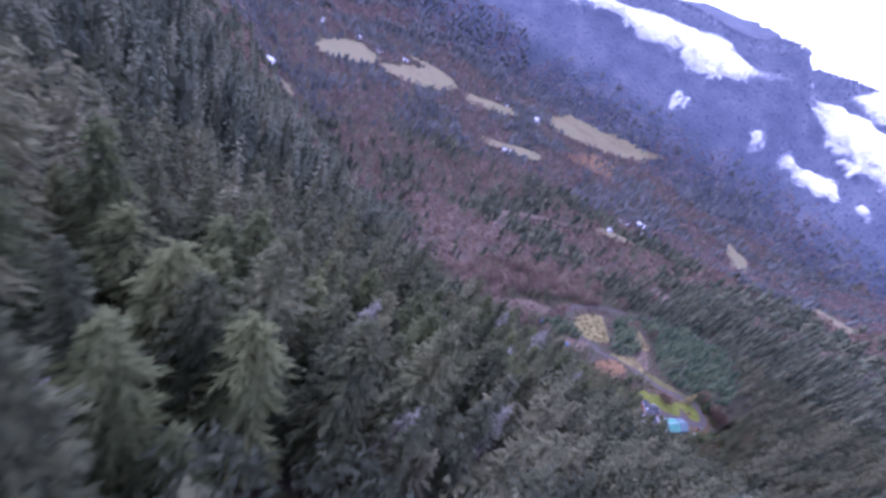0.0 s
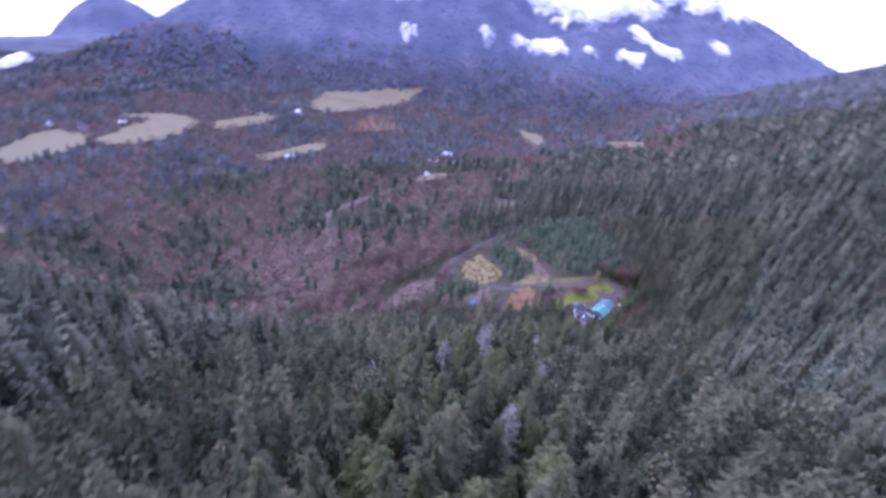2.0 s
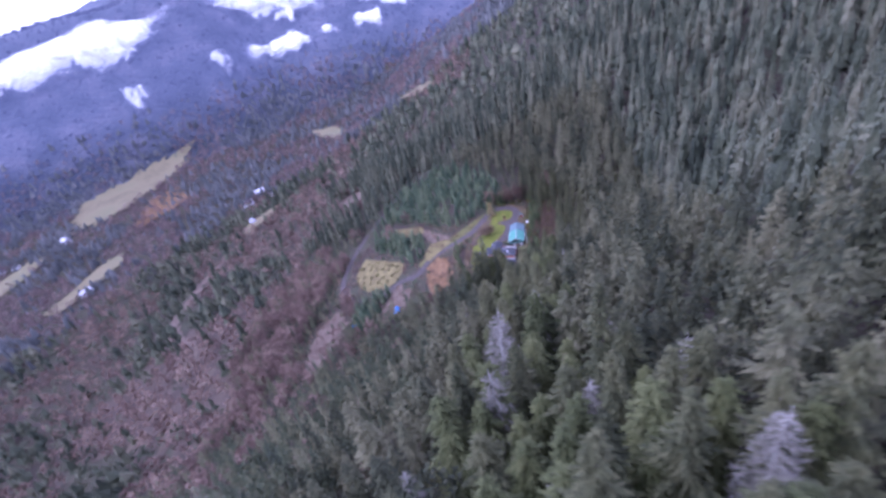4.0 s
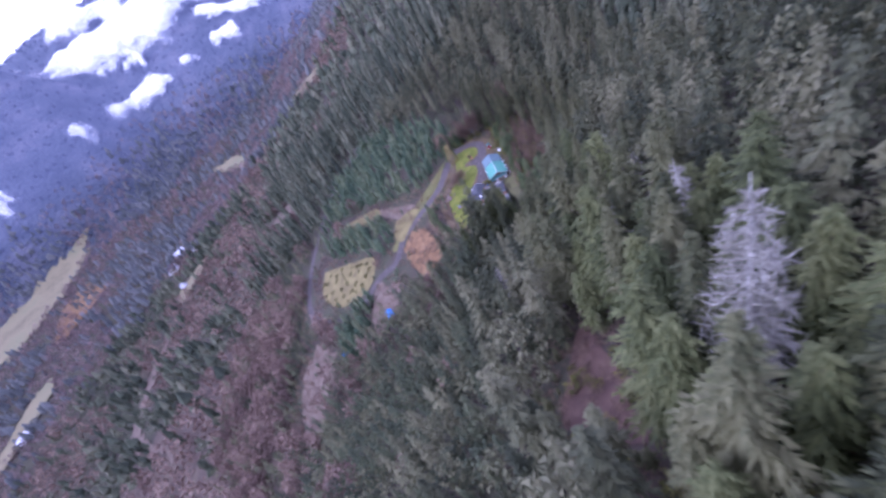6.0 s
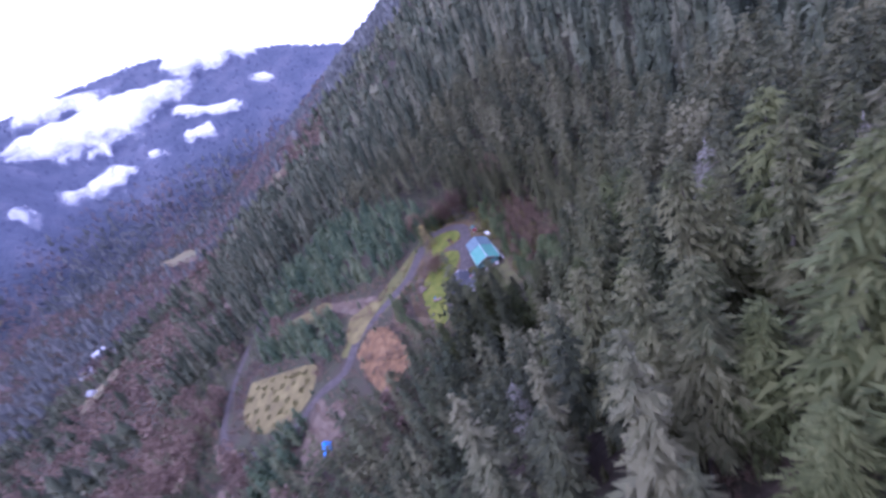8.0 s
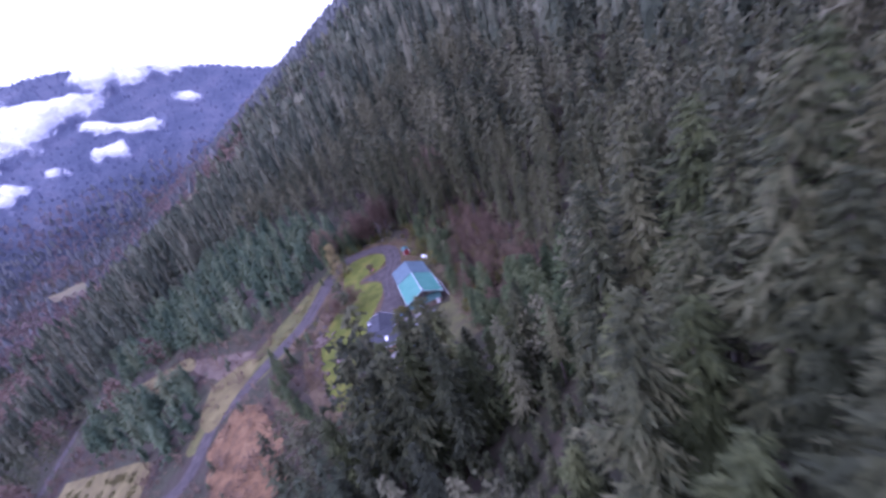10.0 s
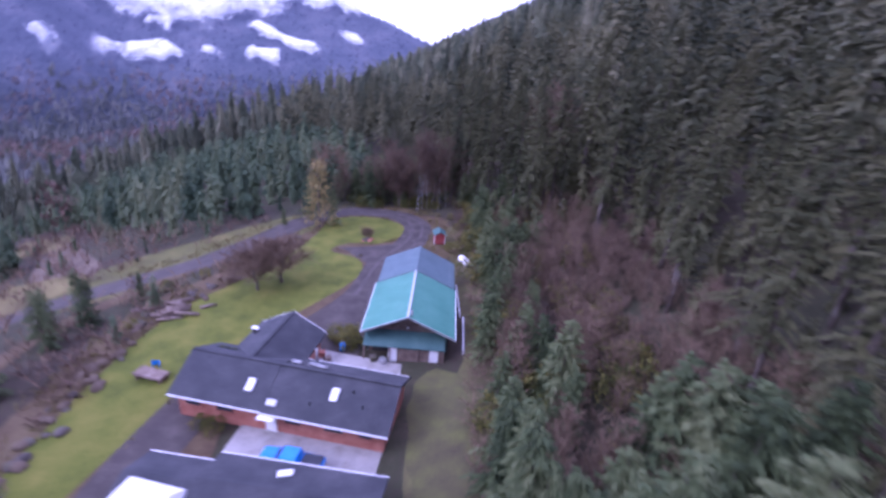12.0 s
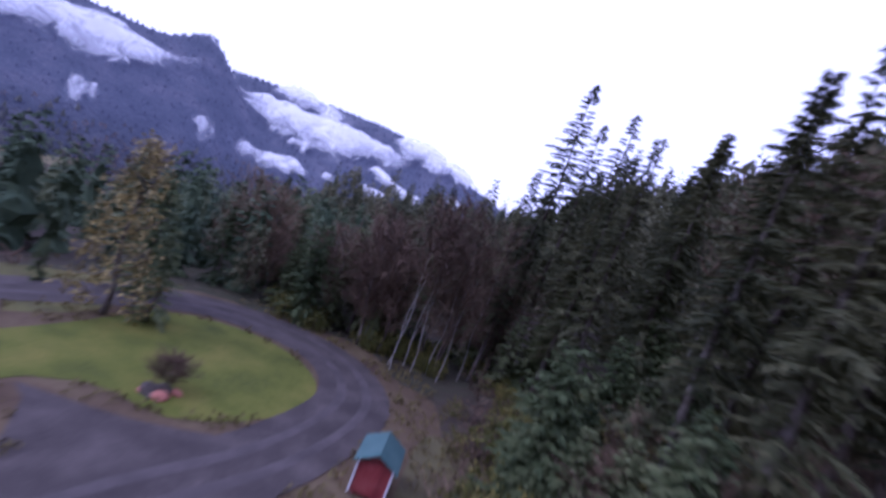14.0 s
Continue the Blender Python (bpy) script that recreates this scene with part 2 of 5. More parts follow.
def add_box(bm, x0, x1, y0, y1, z0, z1, m=None, bevel=0.0):
    made = bmesh.ops.create_cube(bm, size=1.0)["verts"]
    for v in made:
        v.co = Vector((x0 + (v.co.x + 0.5) * (x1 - x0), y0 + (v.co.y + 0.5) * (y1 - y0), z0 + (v.co.z + 0.5) * (z1 - z0)))
    if bevel:
        edges = list({e for v in made for e in v.link_edges})
        made = list({v for f in bmesh.ops.bevel(bm, geom=edges, offset=bevel, segments=2, affect="EDGES")["faces"] for v in f.verts} | {v for v in made if v.is_valid})
    if m is not None:
        for v in made:
            v.co = m @ v.co
    return made


def box(x0, x1, y0, y1, z0, z1, m=None, bevel=0.0):
    bm = bmesh.new()
    add_box(bm, x0, x1, y0, y1, z0, z1, m, bevel)
    return bm


def tube(points, radii, sides=8, closed=True):
    """Verts and faces of a tapering tube along points."""
    verts, faces = [], []
    pts = [Vector(p) for p in points]
    for i, p in enumerate(pts):
        d = (pts[min(i + 1, len(pts) - 1)] - pts[max(i - 1, 0)]).normalized()
        a = d.orthogonal().normalized()
        b = d.cross(a)
        for k in range(sides):
            w = 2 * math.pi * k / sides
            verts.append(p + (a * math.cos(w) + b * math.sin(w)) * radii[i])
    for i in range(len(pts) - 1):
        for k in range(sides):
            faces.append((i * sides + k, i * sides + (k + 1) % sides, (i + 1) * sides + (k + 1) % sides, (i + 1) * sides + k))
    if closed:
        faces.append(tuple(range(sides))[::-1])
        faces.append(tuple(range((len(pts) - 1) * sides, len(pts) * sides)))
    return verts, faces


def tube_part(name, points, radii, mat, parent=None, label="", sides=8):
    return link_mesh(name, *tube(points, radii, sides), mat, parent, label, True)


# ---- the ground ----
def soft(v, k):
    return np.logaddexp(0.0, np.asarray(v, float) / k) * k


def smooth_max(a, b, k):
    return b + soft(a - b, k)


def waves(x, y, seed, octaves=4):
    """A cheap sum of crossed sines, between about -1 and 1."""
    x, y = np.asarray(x, float), np.asarray(y, float)
    out, amp, f = np.zeros_like(x + y), 1.0, 1.0
    for i in range(octaves):
        a, b, c = seed * 1.7 + i * 2.1, seed * 0.9 + i * 1.3, seed * 2.3 + i * 0.7
        out = out + amp * 0.5 * (np.sin(f * (x * math.cos(a) + y * math.sin(a)) + b + 1.3 * np.sin(0.6 * f * (y * math.cos(c) - x * math.sin(c)) + a))
                                 + np.sin(f * (y * math.cos(b) - x * math.sin(b)) + c))
        amp, f = amp * 0.5, f * 2.03
    return out / 1.6


def height(x, y):
    """The ground's height: the forested hill, the flat yard at its foot, the slope to the valley and the mountains beyond it."""
    x, y = np.asarray(x, float), np.asarray(y, float)
    hill = 0.5 * (x - 12.6) + 0.5 * soft(-y - 27, 7) + 0.054 * soft(y - 45, 18) - 0.16 * soft(y - 1050, 120)
    hill = hill + 0.22 * soft(-x - 30, 25) * np.clip((-y - 150) / 150, 0, 1)
    hill = 297 - soft(297 - hill, 36)
    west = -0.40 * soft(-x - 38 - 0.05 * y, 9) - 0.06 * soft(y - 63, 18)
    west = smooth_max(west, -185.0, 27) - 0.25 * soft(np.hypot(x, y) - 2000, 120)
    h = smooth_max(hill, west, 2.7)
    rough = np.clip((np.hypot(x + 60, y) - 150) / 450, 0, 1)
    h = h + rough * 6 * waves(x / 80, y / 80, 1.0)
    # the near face of the range across the valley, cut off by a cliff, and the higher one behind it
    s, t = -0.707 * x + 0.707 * y, 0.707 * x + 0.707 * y
    rugged = np.clip((np.hypot(x, y) - 1000) / 400, 0, 1) * (13 * waves(x / 150, y / 150, 5.0, 5))
    front = -190 + 1.05 * soft(s - 1125, 30)
    top = 172 + 52 * np.exp(-((t - 100) / 62) ** 2) + 16 * waves(t / 260, s / 600, 3.1) - 0.06 * np.abs(t - 40) - 0.5 * soft(-t - 430, 40)
    front = top - soft(top - front, 16) - 1.0 * soft(t - 140, 25)
    s2, t2 = -0.342 * x + 0.94 * y, 0.94 * x + 0.342 * y
    back = -195 + 0.62 * soft(s2 - 1080, 50)
    west_hill = -900 + 750 * np.exp(-((x + 2480) / 330) ** 2 - ((y - 560) / 520) ** 2)
    crest = 214 - 0.6 * soft(-t2 - 620, 50) + 10 * waves(t2 / 150, s2 / 500, 1.2) - 0.05 * np.abs(t2 + 120) - 0.34 * soft(t2 - 10, 40)
    back = crest - soft(crest - back, 18)
    rim = -230 - 0.21 * soft(np.hypot(x, y) - 1500, 100)
    far = smooth_max(smooth_max(front, back, 12), west_hill, 12) + rugged
    return smooth_max(smooth_max(h, far, 10), rim + rugged, 20)


def ground_z(x, y):
    return float(height(x, y))


def ground_sheet():
    n = 320
    u = np.linspace(-1, 1, n)
    xs, ys = -40 + 58 * np.sinh(5.07 * u), -70 + 58 * np.sinh(5.07 * u)
    gx, gy = np.meshgrid(xs, ys)
    gz = height(gx, gy)
    verts = np.stack([gx.ravel(), gy.ravel(), gz.ravel()], 1)
    i = (np.arange(n - 1)[:, None] * n + np.arange(n - 1)[None, :]).ravel()
    faces = np.stack([i, i + 1, i + n + 1, i + n], 1)
    return verts, faces


def fast_mesh(name, verts, faces, mat, smooth=False):
    """A mesh object from arrays of vertices and of faces that all have as many corners."""
    me = bpy.data.meshes.new(name)
    k = faces.shape[1]
    me.vertices.add(len(verts))
    me.vertices.foreach_set("co", np.ascontiguousarray(verts, dtype=np.float32).ravel())
    me.loops.add(len(faces) * k)
    me.loops.foreach_set("vertex_index", np.ascontiguousarray(faces, dtype=np.int32).ravel())
    me.polygons.add(len(faces))
    me.polygons.foreach_set("loop_start", np.arange(0, len(faces) * k, k, dtype=np.int32))
    me.polygons.foreach_set("use_smooth", np.full(len(faces), smooth, dtype=bool))
    me.update(calc_edges=True)
    me.materials.append(mat)
    return new(name, me)


def mountainside():
    """Far wooded backdrop slopes, dim; blue haze painted as emission by height and distance."""
    m = material("haze_glow_mountainside", [(0.010, 0.016, 0.018), (0.036, 0.042, 0.047), (0.080, 0.076, 0.080)], 0.014, 0.95, 0.9, 0.10, 12, relief=9.0)
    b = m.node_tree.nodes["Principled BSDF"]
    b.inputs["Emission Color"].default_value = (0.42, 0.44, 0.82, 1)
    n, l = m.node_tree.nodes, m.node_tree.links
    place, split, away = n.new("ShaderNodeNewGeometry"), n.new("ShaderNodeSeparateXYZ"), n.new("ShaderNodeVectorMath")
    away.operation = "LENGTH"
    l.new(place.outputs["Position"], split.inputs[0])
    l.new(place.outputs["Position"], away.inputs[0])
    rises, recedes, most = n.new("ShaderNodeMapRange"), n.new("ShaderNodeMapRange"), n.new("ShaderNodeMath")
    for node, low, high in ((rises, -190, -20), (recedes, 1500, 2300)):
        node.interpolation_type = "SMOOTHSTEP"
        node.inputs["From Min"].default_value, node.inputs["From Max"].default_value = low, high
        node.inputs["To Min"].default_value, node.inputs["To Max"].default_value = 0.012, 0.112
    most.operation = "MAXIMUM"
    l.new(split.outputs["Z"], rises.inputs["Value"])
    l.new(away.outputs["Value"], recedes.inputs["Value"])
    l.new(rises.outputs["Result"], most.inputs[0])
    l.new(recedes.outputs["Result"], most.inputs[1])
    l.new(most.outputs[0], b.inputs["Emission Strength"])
    return m


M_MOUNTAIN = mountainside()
ground = fast_mesh("ground", *ground_sheet(), M_FLOOR, True)
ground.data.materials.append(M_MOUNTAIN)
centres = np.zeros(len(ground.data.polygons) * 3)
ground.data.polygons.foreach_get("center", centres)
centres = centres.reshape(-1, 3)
# far faces take the material with the painted haze
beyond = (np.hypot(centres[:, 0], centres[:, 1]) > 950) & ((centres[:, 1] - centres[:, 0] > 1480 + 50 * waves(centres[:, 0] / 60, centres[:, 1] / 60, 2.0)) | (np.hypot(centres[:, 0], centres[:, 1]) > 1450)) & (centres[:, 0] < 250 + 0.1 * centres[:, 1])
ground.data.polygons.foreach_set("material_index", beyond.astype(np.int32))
tagged(ground, "brown forest floor and wooded slopes down into the valley", "ground", kind="structure")


def smooth_line(points, step=2.0):
    """Points along a smooth curve through the given ones."""
    p = [Vector(q) for q in points]
    p = [p[0] * 2 - p[1]] + p + [p[-1] * 2 - p[-2]]
    out = []
    for i in range(1, len(p) - 2):
        k = max(2, int((p[i + 1] - p[i]).length / step))
        for j in range(k):
            t = j / k
            out.append(0.5 * ((2 * p[i]) + (p[i + 1] - p[i - 1]) * t + (2 * p[i - 1] - 5 * p[i] + 4 * p[i + 1] - p[i + 2]) * t * t
                              + (3 * p[i] - p[i - 1] - 3 * p[i + 1] + p[i + 2]) * t ** 3))
    out.append(p[-2])
    return out


def strip(name, points, width, mat, label, category, lift=0.06, across=4, wobble=0.0, aside=0.0):
    """A road or path laid over the ground along a smooth line."""
    line = smooth_line([(*q, 0) for q in points], 1.5)
    verts, faces = [], []
    for i, p in enumerate(line):
        d = line[min(i + 1, len(line) - 1)] - line[max(i - 1, 0)]
        side = Vector((-d.y, d.x, 0)).normalized()
        for j in range(across + 1):
            w = width * (1 + wobble * math.sin(i * 0.7 + j))
            q = p + side * (w * (j / across - 0.5) + aside)
            sag = 0.0 if j in (0, across) else 0.03
            verts.append((q.x, q.y, ground_z(q.x, q.y) + lift + sag))
    n = across + 1
    for i in range(len(line) - 1):
        for j in range(across):
            faces.append((i * n + j, i * n + j + 1, (i + 1) * n + j + 1, (i + 1) * n + j))
    ob = link_mesh(name, verts, faces, mat, None, "", True)
    return tagged(ob, label, category, kind="structure")


def inside(px, py, poly):
    """Whether the points lie in the polygon."""
    px, py = np.asarray(px, float), np.asarray(py, float)
    res = np.zeros(px.shape, bool)
    j = len(poly) - 1
    for i in range(len(poly)):
        xi, yi = poly[i][0], poly[i][1]
        xj, yj = poly[j][0], poly[j][1]
        if yi != yj:
            res ^= ((yi > py) != (yj > py)) & (px < (xj - xi) * (py - yi) / (yj - yi) + xi)
        j = i
    return res


def patch(name, outline, mat, label, category, lift=0.05, step=1.5, ragged=0.0):
    """A piece of open ground laid over the terrain inside a smooth outline."""
    ring = smooth_line([(*q, 0) for q in outline] + [(*outline[0], 0)], step)[:-1]
    cx, cy = sum(p.x for p in ring) / len(ring), sum(p.y for p in ring) / len(ring)
    bm = bmesh.new()
    vs = []
    for i, p in enumerate(ring):
        k = 1 + 2.2 * ragged * (noise.noise((p.x * 0.09, p.y * 0.09, 5.0)) + 0.5 * noise.noise((p.x * 0.35, p.y * 0.35, 1.0)))
        vs.append(bm.verts.new((cx + (p.x - cx) * k, cy + (p.y - cy) * k, 0)))
    bm.faces.new(vs)
    bmesh.ops.triangulate(bm, faces=bm.faces[:])
    x0, x1 = min(v.co.x for v in vs), max(v.co.x for v in vs)
    y0, y1 = min(v.co.y for v in vs), max(v.co.y for v in vs)
    cut = max(step * 1.3, (x1 - x0) / 60, (y1 - y0) / 60)
    for axis, lo, hi in ((0, x0, x1), (1, y0, y1)):
        c = lo + cut
        while c < hi:
            no = (1, 0, 0) if axis == 0 else (0, 1, 0)
            bmesh.ops.bisect_plane(bm, geom=bm.verts[:] + bm.edges[:] + bm.faces[:], plane_co=(c, c, 0), plane_no=no)
            c += cut
    for v in bm.verts:
        v.co.z = ground_z(v.co.x, v.co.y) + lift
    ob = part(name, bm, mat, None, "", True)
    for p in ob.data.polygons:
        if p.normal.z < 0:
            p.flip()
    return tagged(ob, label, category, kind="structure")


LAWN = [(-21.6, -18), (-19.4, -7.2), (-15.3, 3.6), (-11.7, 10.8), (-9, 16.2), (-8.1, 20.7), (-9.5, 24.3), (-14, 27), (-11.7, 30.2), (-7.2, 30.6), (-4.1, 34.2), (-4, 38.7), (-7.2, 42.3), (-12.6, 43.2),
        (-17.1, 40.5), (-18, 32.4), (-19.8, 23.4), (-22.5, 16.2), (-26.1, 9.9), (-27.9, 2.7), (-27.9, -9), (-26.1, -19.8)]
patch("yard_verge", [(-15, -30), (-27, -24), (-32, -8), (-32, 8), (-27, 18), (-24, 28), (-26, 36), (-22, 44), (-14, 50), (-4, 50), (2, 44), (4.5, 34), (3, 24), (-4, 14), (-10, 4), (-14, -8), (-12, -22)], M_VERGE, "brown dead-grass edge of the lawn and drive", "verge", 0.035, ragged=0.03)
patch("lawn", LAWN, M_LAWN, "mossy yellow-green lawn beside the driveway", "lawn", 0.06, ragged=0.012)
DRIVE = [(-11.7, -25.2), (-18.4, -19.8), (-16.2, -2.7), (-11.7, 2.7), (-6.8, 12.6), (-5.2, 23.4), (-2.2, 31.5), (-1.6, 39.6), (-5.4, 45), (-11.7, 46.4), (-18, 44.1), (-22.5, 36.9), (-27, 27), (-32.4, 18.9), (-40.5, 13.5), (-50.4, 8.1), (-58.5, 4.5), (-65.7, -7.2), (-79.2, -7.2),
                   (-95.4, -14.4), (-116.1, -6.3), (-136.8, 16.2), (-143.1, 49.5), (-137.7, 94.5), (-121.5, 141.3), (-90, 180), (-54, 234)]
strip("driveway", DRIVE, 4.8, M_GRAVEL, "wet grey gravel driveway with worn wheel tracks", "driveway", 0.085)
for aside in (-0.85, 0.85):
    strip("wheel_track", DRIVE[4:16], 0.6, M_TRACK, "paler packed gravel of a wheel track on the drive", "wheel track", 0.124, 2, 0.18, aside)
patch("parking_apron", [(-13.3, 27.9), (-8.1, 24.8), (-6.3, 16.2), (-8.1, 5.4), (-12.6, -1.8), (-5.4, -4.5), (-5, 3.6), (-5, 18), (-3.1, 21.6), (0, 27), (-2.7, 32.4), (-4.5, 31.1), (-8.1, 29.2)], M_GRAVEL, "dark gravel parking area in front of the garage", "parking area", 0.072)
strip("upper_path", [(-20.7, 32.4), (-26.1, 25.2), (-35.1, 12.6), (-40.5, -1.8), (-33.3, -19.8)], 2.6, M_VERGE, "grassy track with dead grass", "path", 0.075)
FIELD = [(-126, 46.8), (-100.8, 28.8), (-81.9, 14.4), (-81, 2.7), (-87.3, -6.3), (-104.4, -3.6), (-120.6, 12.6), (-127.8, 28.8)]
patch("orchard_field", FIELD, M_FIELD, "yellow dry-grass field with brown tufts", "field", 0.14)
patch("grass_bank", [(-107, 75), (-92, 65), (-78, 57), (-71, 44), (-80, 46), (-97, 57)], M_FIELD, "strip of yellow dry grass on the slope", "field", 0.14, ragged=0.05)
patch("dirt_link", [(-80, 57), (-60, 36), (-46, 21), (-50, 15), (-60, 24), (-72, 42)], M_DIRT, "trodden tan dirt between the young firs", "track", 0.12, ragged=0.05)
patch("pale_grass", [(-62, 23), (-49, 21), (-45, 16), (-53, 8), (-59, 3), (-64, 13)], M_FIELD, "pale yellow grass beside the driveway", "grass", 0.16, ragged=0.06)
patch("earth_slope", [(-52.2, 3.6), (-42.3, -5.4), (-36.9, -19.8), (-40.5, -31.5), (-49.5, -33.3), (-56.7, -17.1), (-58.5, -2.7)], M_EARTH, "bare orange earth slope with rubble", "earth bank", 0.2, ragged=0.14)
patch("lower_clearing", [(-132.3, -10.8), (-115.2, -27), (-118.8, -48.6), (-136.8, -66.6), (-144, -27.9)], M_DIRT, "bare reddish dirt clearing beside the road", "clearing", 0.2, ragged=0.16)
patch("dirt_yard", [(-77.4, -9), (-65.7, -23.4), (-70.2, -37.8), (-83.7, -41.4), (-82.8, -19.8)], M_DIRT, "bare dirt yard with tracks", "clearing", 0.2, ragged=0.16)
patch("hill_clearing", [(2, -130), (2, -145), (1, -158), (1, -166), (-5, -164), (-10, -154), (-7, -143), (-1, -133)], M_LITTER, "reddish bramble and leaf litter clearing in the forest", "clearing", 0.25, ragged=0.1)
patch("road_verge", [(-23.4, 27), (-18.9, 36), (-23.4, 42.3), (-36, 29.7), (-54, 16.2), (-66.6, 5.4), (-63, 0), (-52.2, 5.4), (-41.4, 9), (-32.4, 15.3)], M_ROUGH, "dead grass verge sloping beside the driveway", "verge", 0.05)
patch("side_grass", [(2.6, -21), (5.8, -18), (5.6, -8), (4.6, -2.5), (1.2, -3.5), (1.6, -12)], M_MOSS, "patchy grass strip beside the house", "grass", 0.06, 0.7, 0.3)
patch("yard_soil", [(8.1, -18), (10.8, 0), (9, 18), (10.8, 32.4), (3.6, 39.6), (4.5, 23.4), (5.9, 0), (1.8, -5.4), (1.8, -18)], M_YARD, "brown soil strip behind the buildings", "soil", 0.05)


# ---- trees ----


def feather_crown(rng, tall, wide, branches, twigs, bare=0.2, shape=0.6, droop=0.35, gaps=0.1, ragged=0.45, full=1.0, long=0.8):
    """Branches with many small pointed sprays hanging off both sides: corner triples."""
    tris = []
    up = np.array([0, 0, 1.0])
    lump = rng.uniform(0, 6.28, 4)
    for b in range(branches):
        f = bare + (1 - bare) * ((b + rng.random()) / branches) ** 0.84
        if rng.random() < gaps:
            continue
        a = b * 2.399 + rng.normal(0, 0.4)
        lobe = 1 + 0.22 * math.sin(3 * a + 9 * f + lump[0]) + 0.15 * math.sin(2 * a - 17 * f + lump[1])
        reach = wide * (1 - f) ** shape * lobe * (0.95 - ragged * rng.random()) + 0.3
        if f < bare + 0.1:
            reach *= 0.55 + 4.5 * (f - bare)
        out = np.array([math.cos(a), math.sin(a), 0.0])
        side = np.array([-out[1], out[0], 0.0])
        rise = 0.8 * (f - 0.4) + rng.normal(0, 0.1)
        root = np.array([0, 0, f * tall])
        for k in range(twigs):
            g = 0.12 + 0.88 * (k + rng.random() * 0.8) / twigs
            p = root + out * reach * g + up * reach * (rise * g - droop * g * g)
            sgn = 1 if k % 2 else -1
            d = out * (0.35 + 0.6 * g) + side * sgn * (0.95 - 0.6 * g) * rng.uniform(0.6, 1.2) - up * rng.uniform(0.05, 0.75)
            d /= np.linalg.norm(d)
            ln = long * reach * (0.46 * (1 - g) + 0.16) * rng.uniform(0.6, 1.3) + 0.25
            w = np.cross(d, up + rng.normal(0, 0.45, 3))
            w *= full * (0.17 * ln + 0.07) / (np.linalg.norm(w) + 1e-9)
            tris.append((p - w - d * 0.15 * ln, p + w * 0.7, p + d * ln))
    return np.array(tris)


def twig_crown(rng, tall, wide, boughs, twigs, thick=0.05, lift=0.9, low=0.2):
    """Bare boughs and fans of fine twigs, as triangles."""
    tris = []
    for b in range(boughs):
        f = low + (0.92 - low) * (b + rng.random()) / boughs
        a = b * 2.399 + rng.normal(0, 0.3)
        base = np.array([0, 0, f * tall])
        reach = wide * math.sin(math.pi * min(0.95, 0.25 + 0.75 * (f - low) / (1 - low))) * (0.6 + 0.5 * rng.random()) + 0.3
        d = np.array([math.cos(a), math.sin(a), lift * (0.5 + rng.random())])
        d /= np.linalg.norm(d)
        tip = base + d * reach
        s = np.cross(d, [0, 0, 1.0])
        s /= np.linalg.norm(s) + 1e-9
        tris.append((base - s * thick * 1.5, base + s * thick * 1.5, tip))
        for t in range(twigs):
            g = 0.2 + 0.8 * (t + rng.random()) / twigs
            p = base + d * reach * g
            e = d * 0.6 + rng.normal(0, 0.55, 3) + np.array([0, 0, 0.25])
            e /= np.linalg.norm(e)
            ln = reach * (0.28 + 0.3 * rng.random())
            q = np.cross(e, rng.normal(0, 1, 3))
            q /= np.linalg.norm(q) + 1e-9
            tris.append((p - q * thick, p + q * thick, p + e * ln))
    return np.array(tris)


def leaf_crown(rng, tall, wide, boughs, leaves, size, low=0.25, narrow=False):
    """Clumps of many small leaf blades round a branch skeleton."""
    tris = []
    for b in range(boughs):
        f = low + (1 - low) * (b + rng.random()) / boughs
        a = b * 2.399 + rng.normal(0, 0.3)
        spread = (1 - f) ** 0.6 if narrow else math.sin(math.pi * (0.12 + 0.84 * (f - low) / (1 - low))) ** 0.7
        reach = wide * spread * (0.55 + 0.55 * rng.random())
        c = np.array([math.cos(a) * reach, math.sin(a) * reach, f * tall])
        blob = wide * 0.28 * (0.6 + 0.7 * rng.random())
        for k in range(leaves):
            p = c + rng.normal(0, blob * 0.55, 3) * np.array([1, 1, 0.75])
            u, v = rng.normal(0, 1, 3), rng.normal(0, 1, 3)
            u, v = u / np.linalg.norm(u) * size, v / np.linalg.norm(v) * size
            tris.append((p - u * 0.5, p + u * 0.5, p + v))
    return np.array(tris)


def tri_mesh(name, tris, mat, parent=None, label=""):
    ob = fast_mesh(name, tris.reshape(-1, 3), np.arange(len(tris) * 3).reshape(-1, 3), mat)
    ob.parent = parent
    return tagged(ob, label)


def tree_thing(name, label, category, group, tall, girth, crown, crown_mat, bark, lean=0.0, limbs=0, rng=None):
    t = thing(name, pose(0, 0, -500), label, category, group)
    k = 9
    pts = [(lean * tall * (i / k) ** 2 + 0.15 * math.sin(i * 1.3), 0.15 * math.sin(i * 0.9), tall * 0.97 * i / k - (0.8 if i == 0 else 0)) for i in range(k + 1)]
    tube_part("trunk", pts, [girth * (1 - 0.93 * i / k) * (1.35 if i == 0 else 1) for i in range(k + 1)], bark, t, sides=7)
    tri_mesh("crown", crown, crown_mat, t)
    for i in range(limbs):
        f = 0.25 + 0.6 * i / max(1, limbs)
        a = i * 2.4
        r = tall * 0.22 * (1 - 0.5 * f)
        tube_part("limb", [(0, 0, f * tall), (math.cos(a) * r * 0.5, math.sin(a) * r * 0.5, f * tall + r * 0.35), (math.cos(a) * r, math.sin(a) * r, f * tall + r * 0.8)],
                  [girth * 0.4, girth * 0.25, girth * 0.08], bark, t, sides=5)
    return t


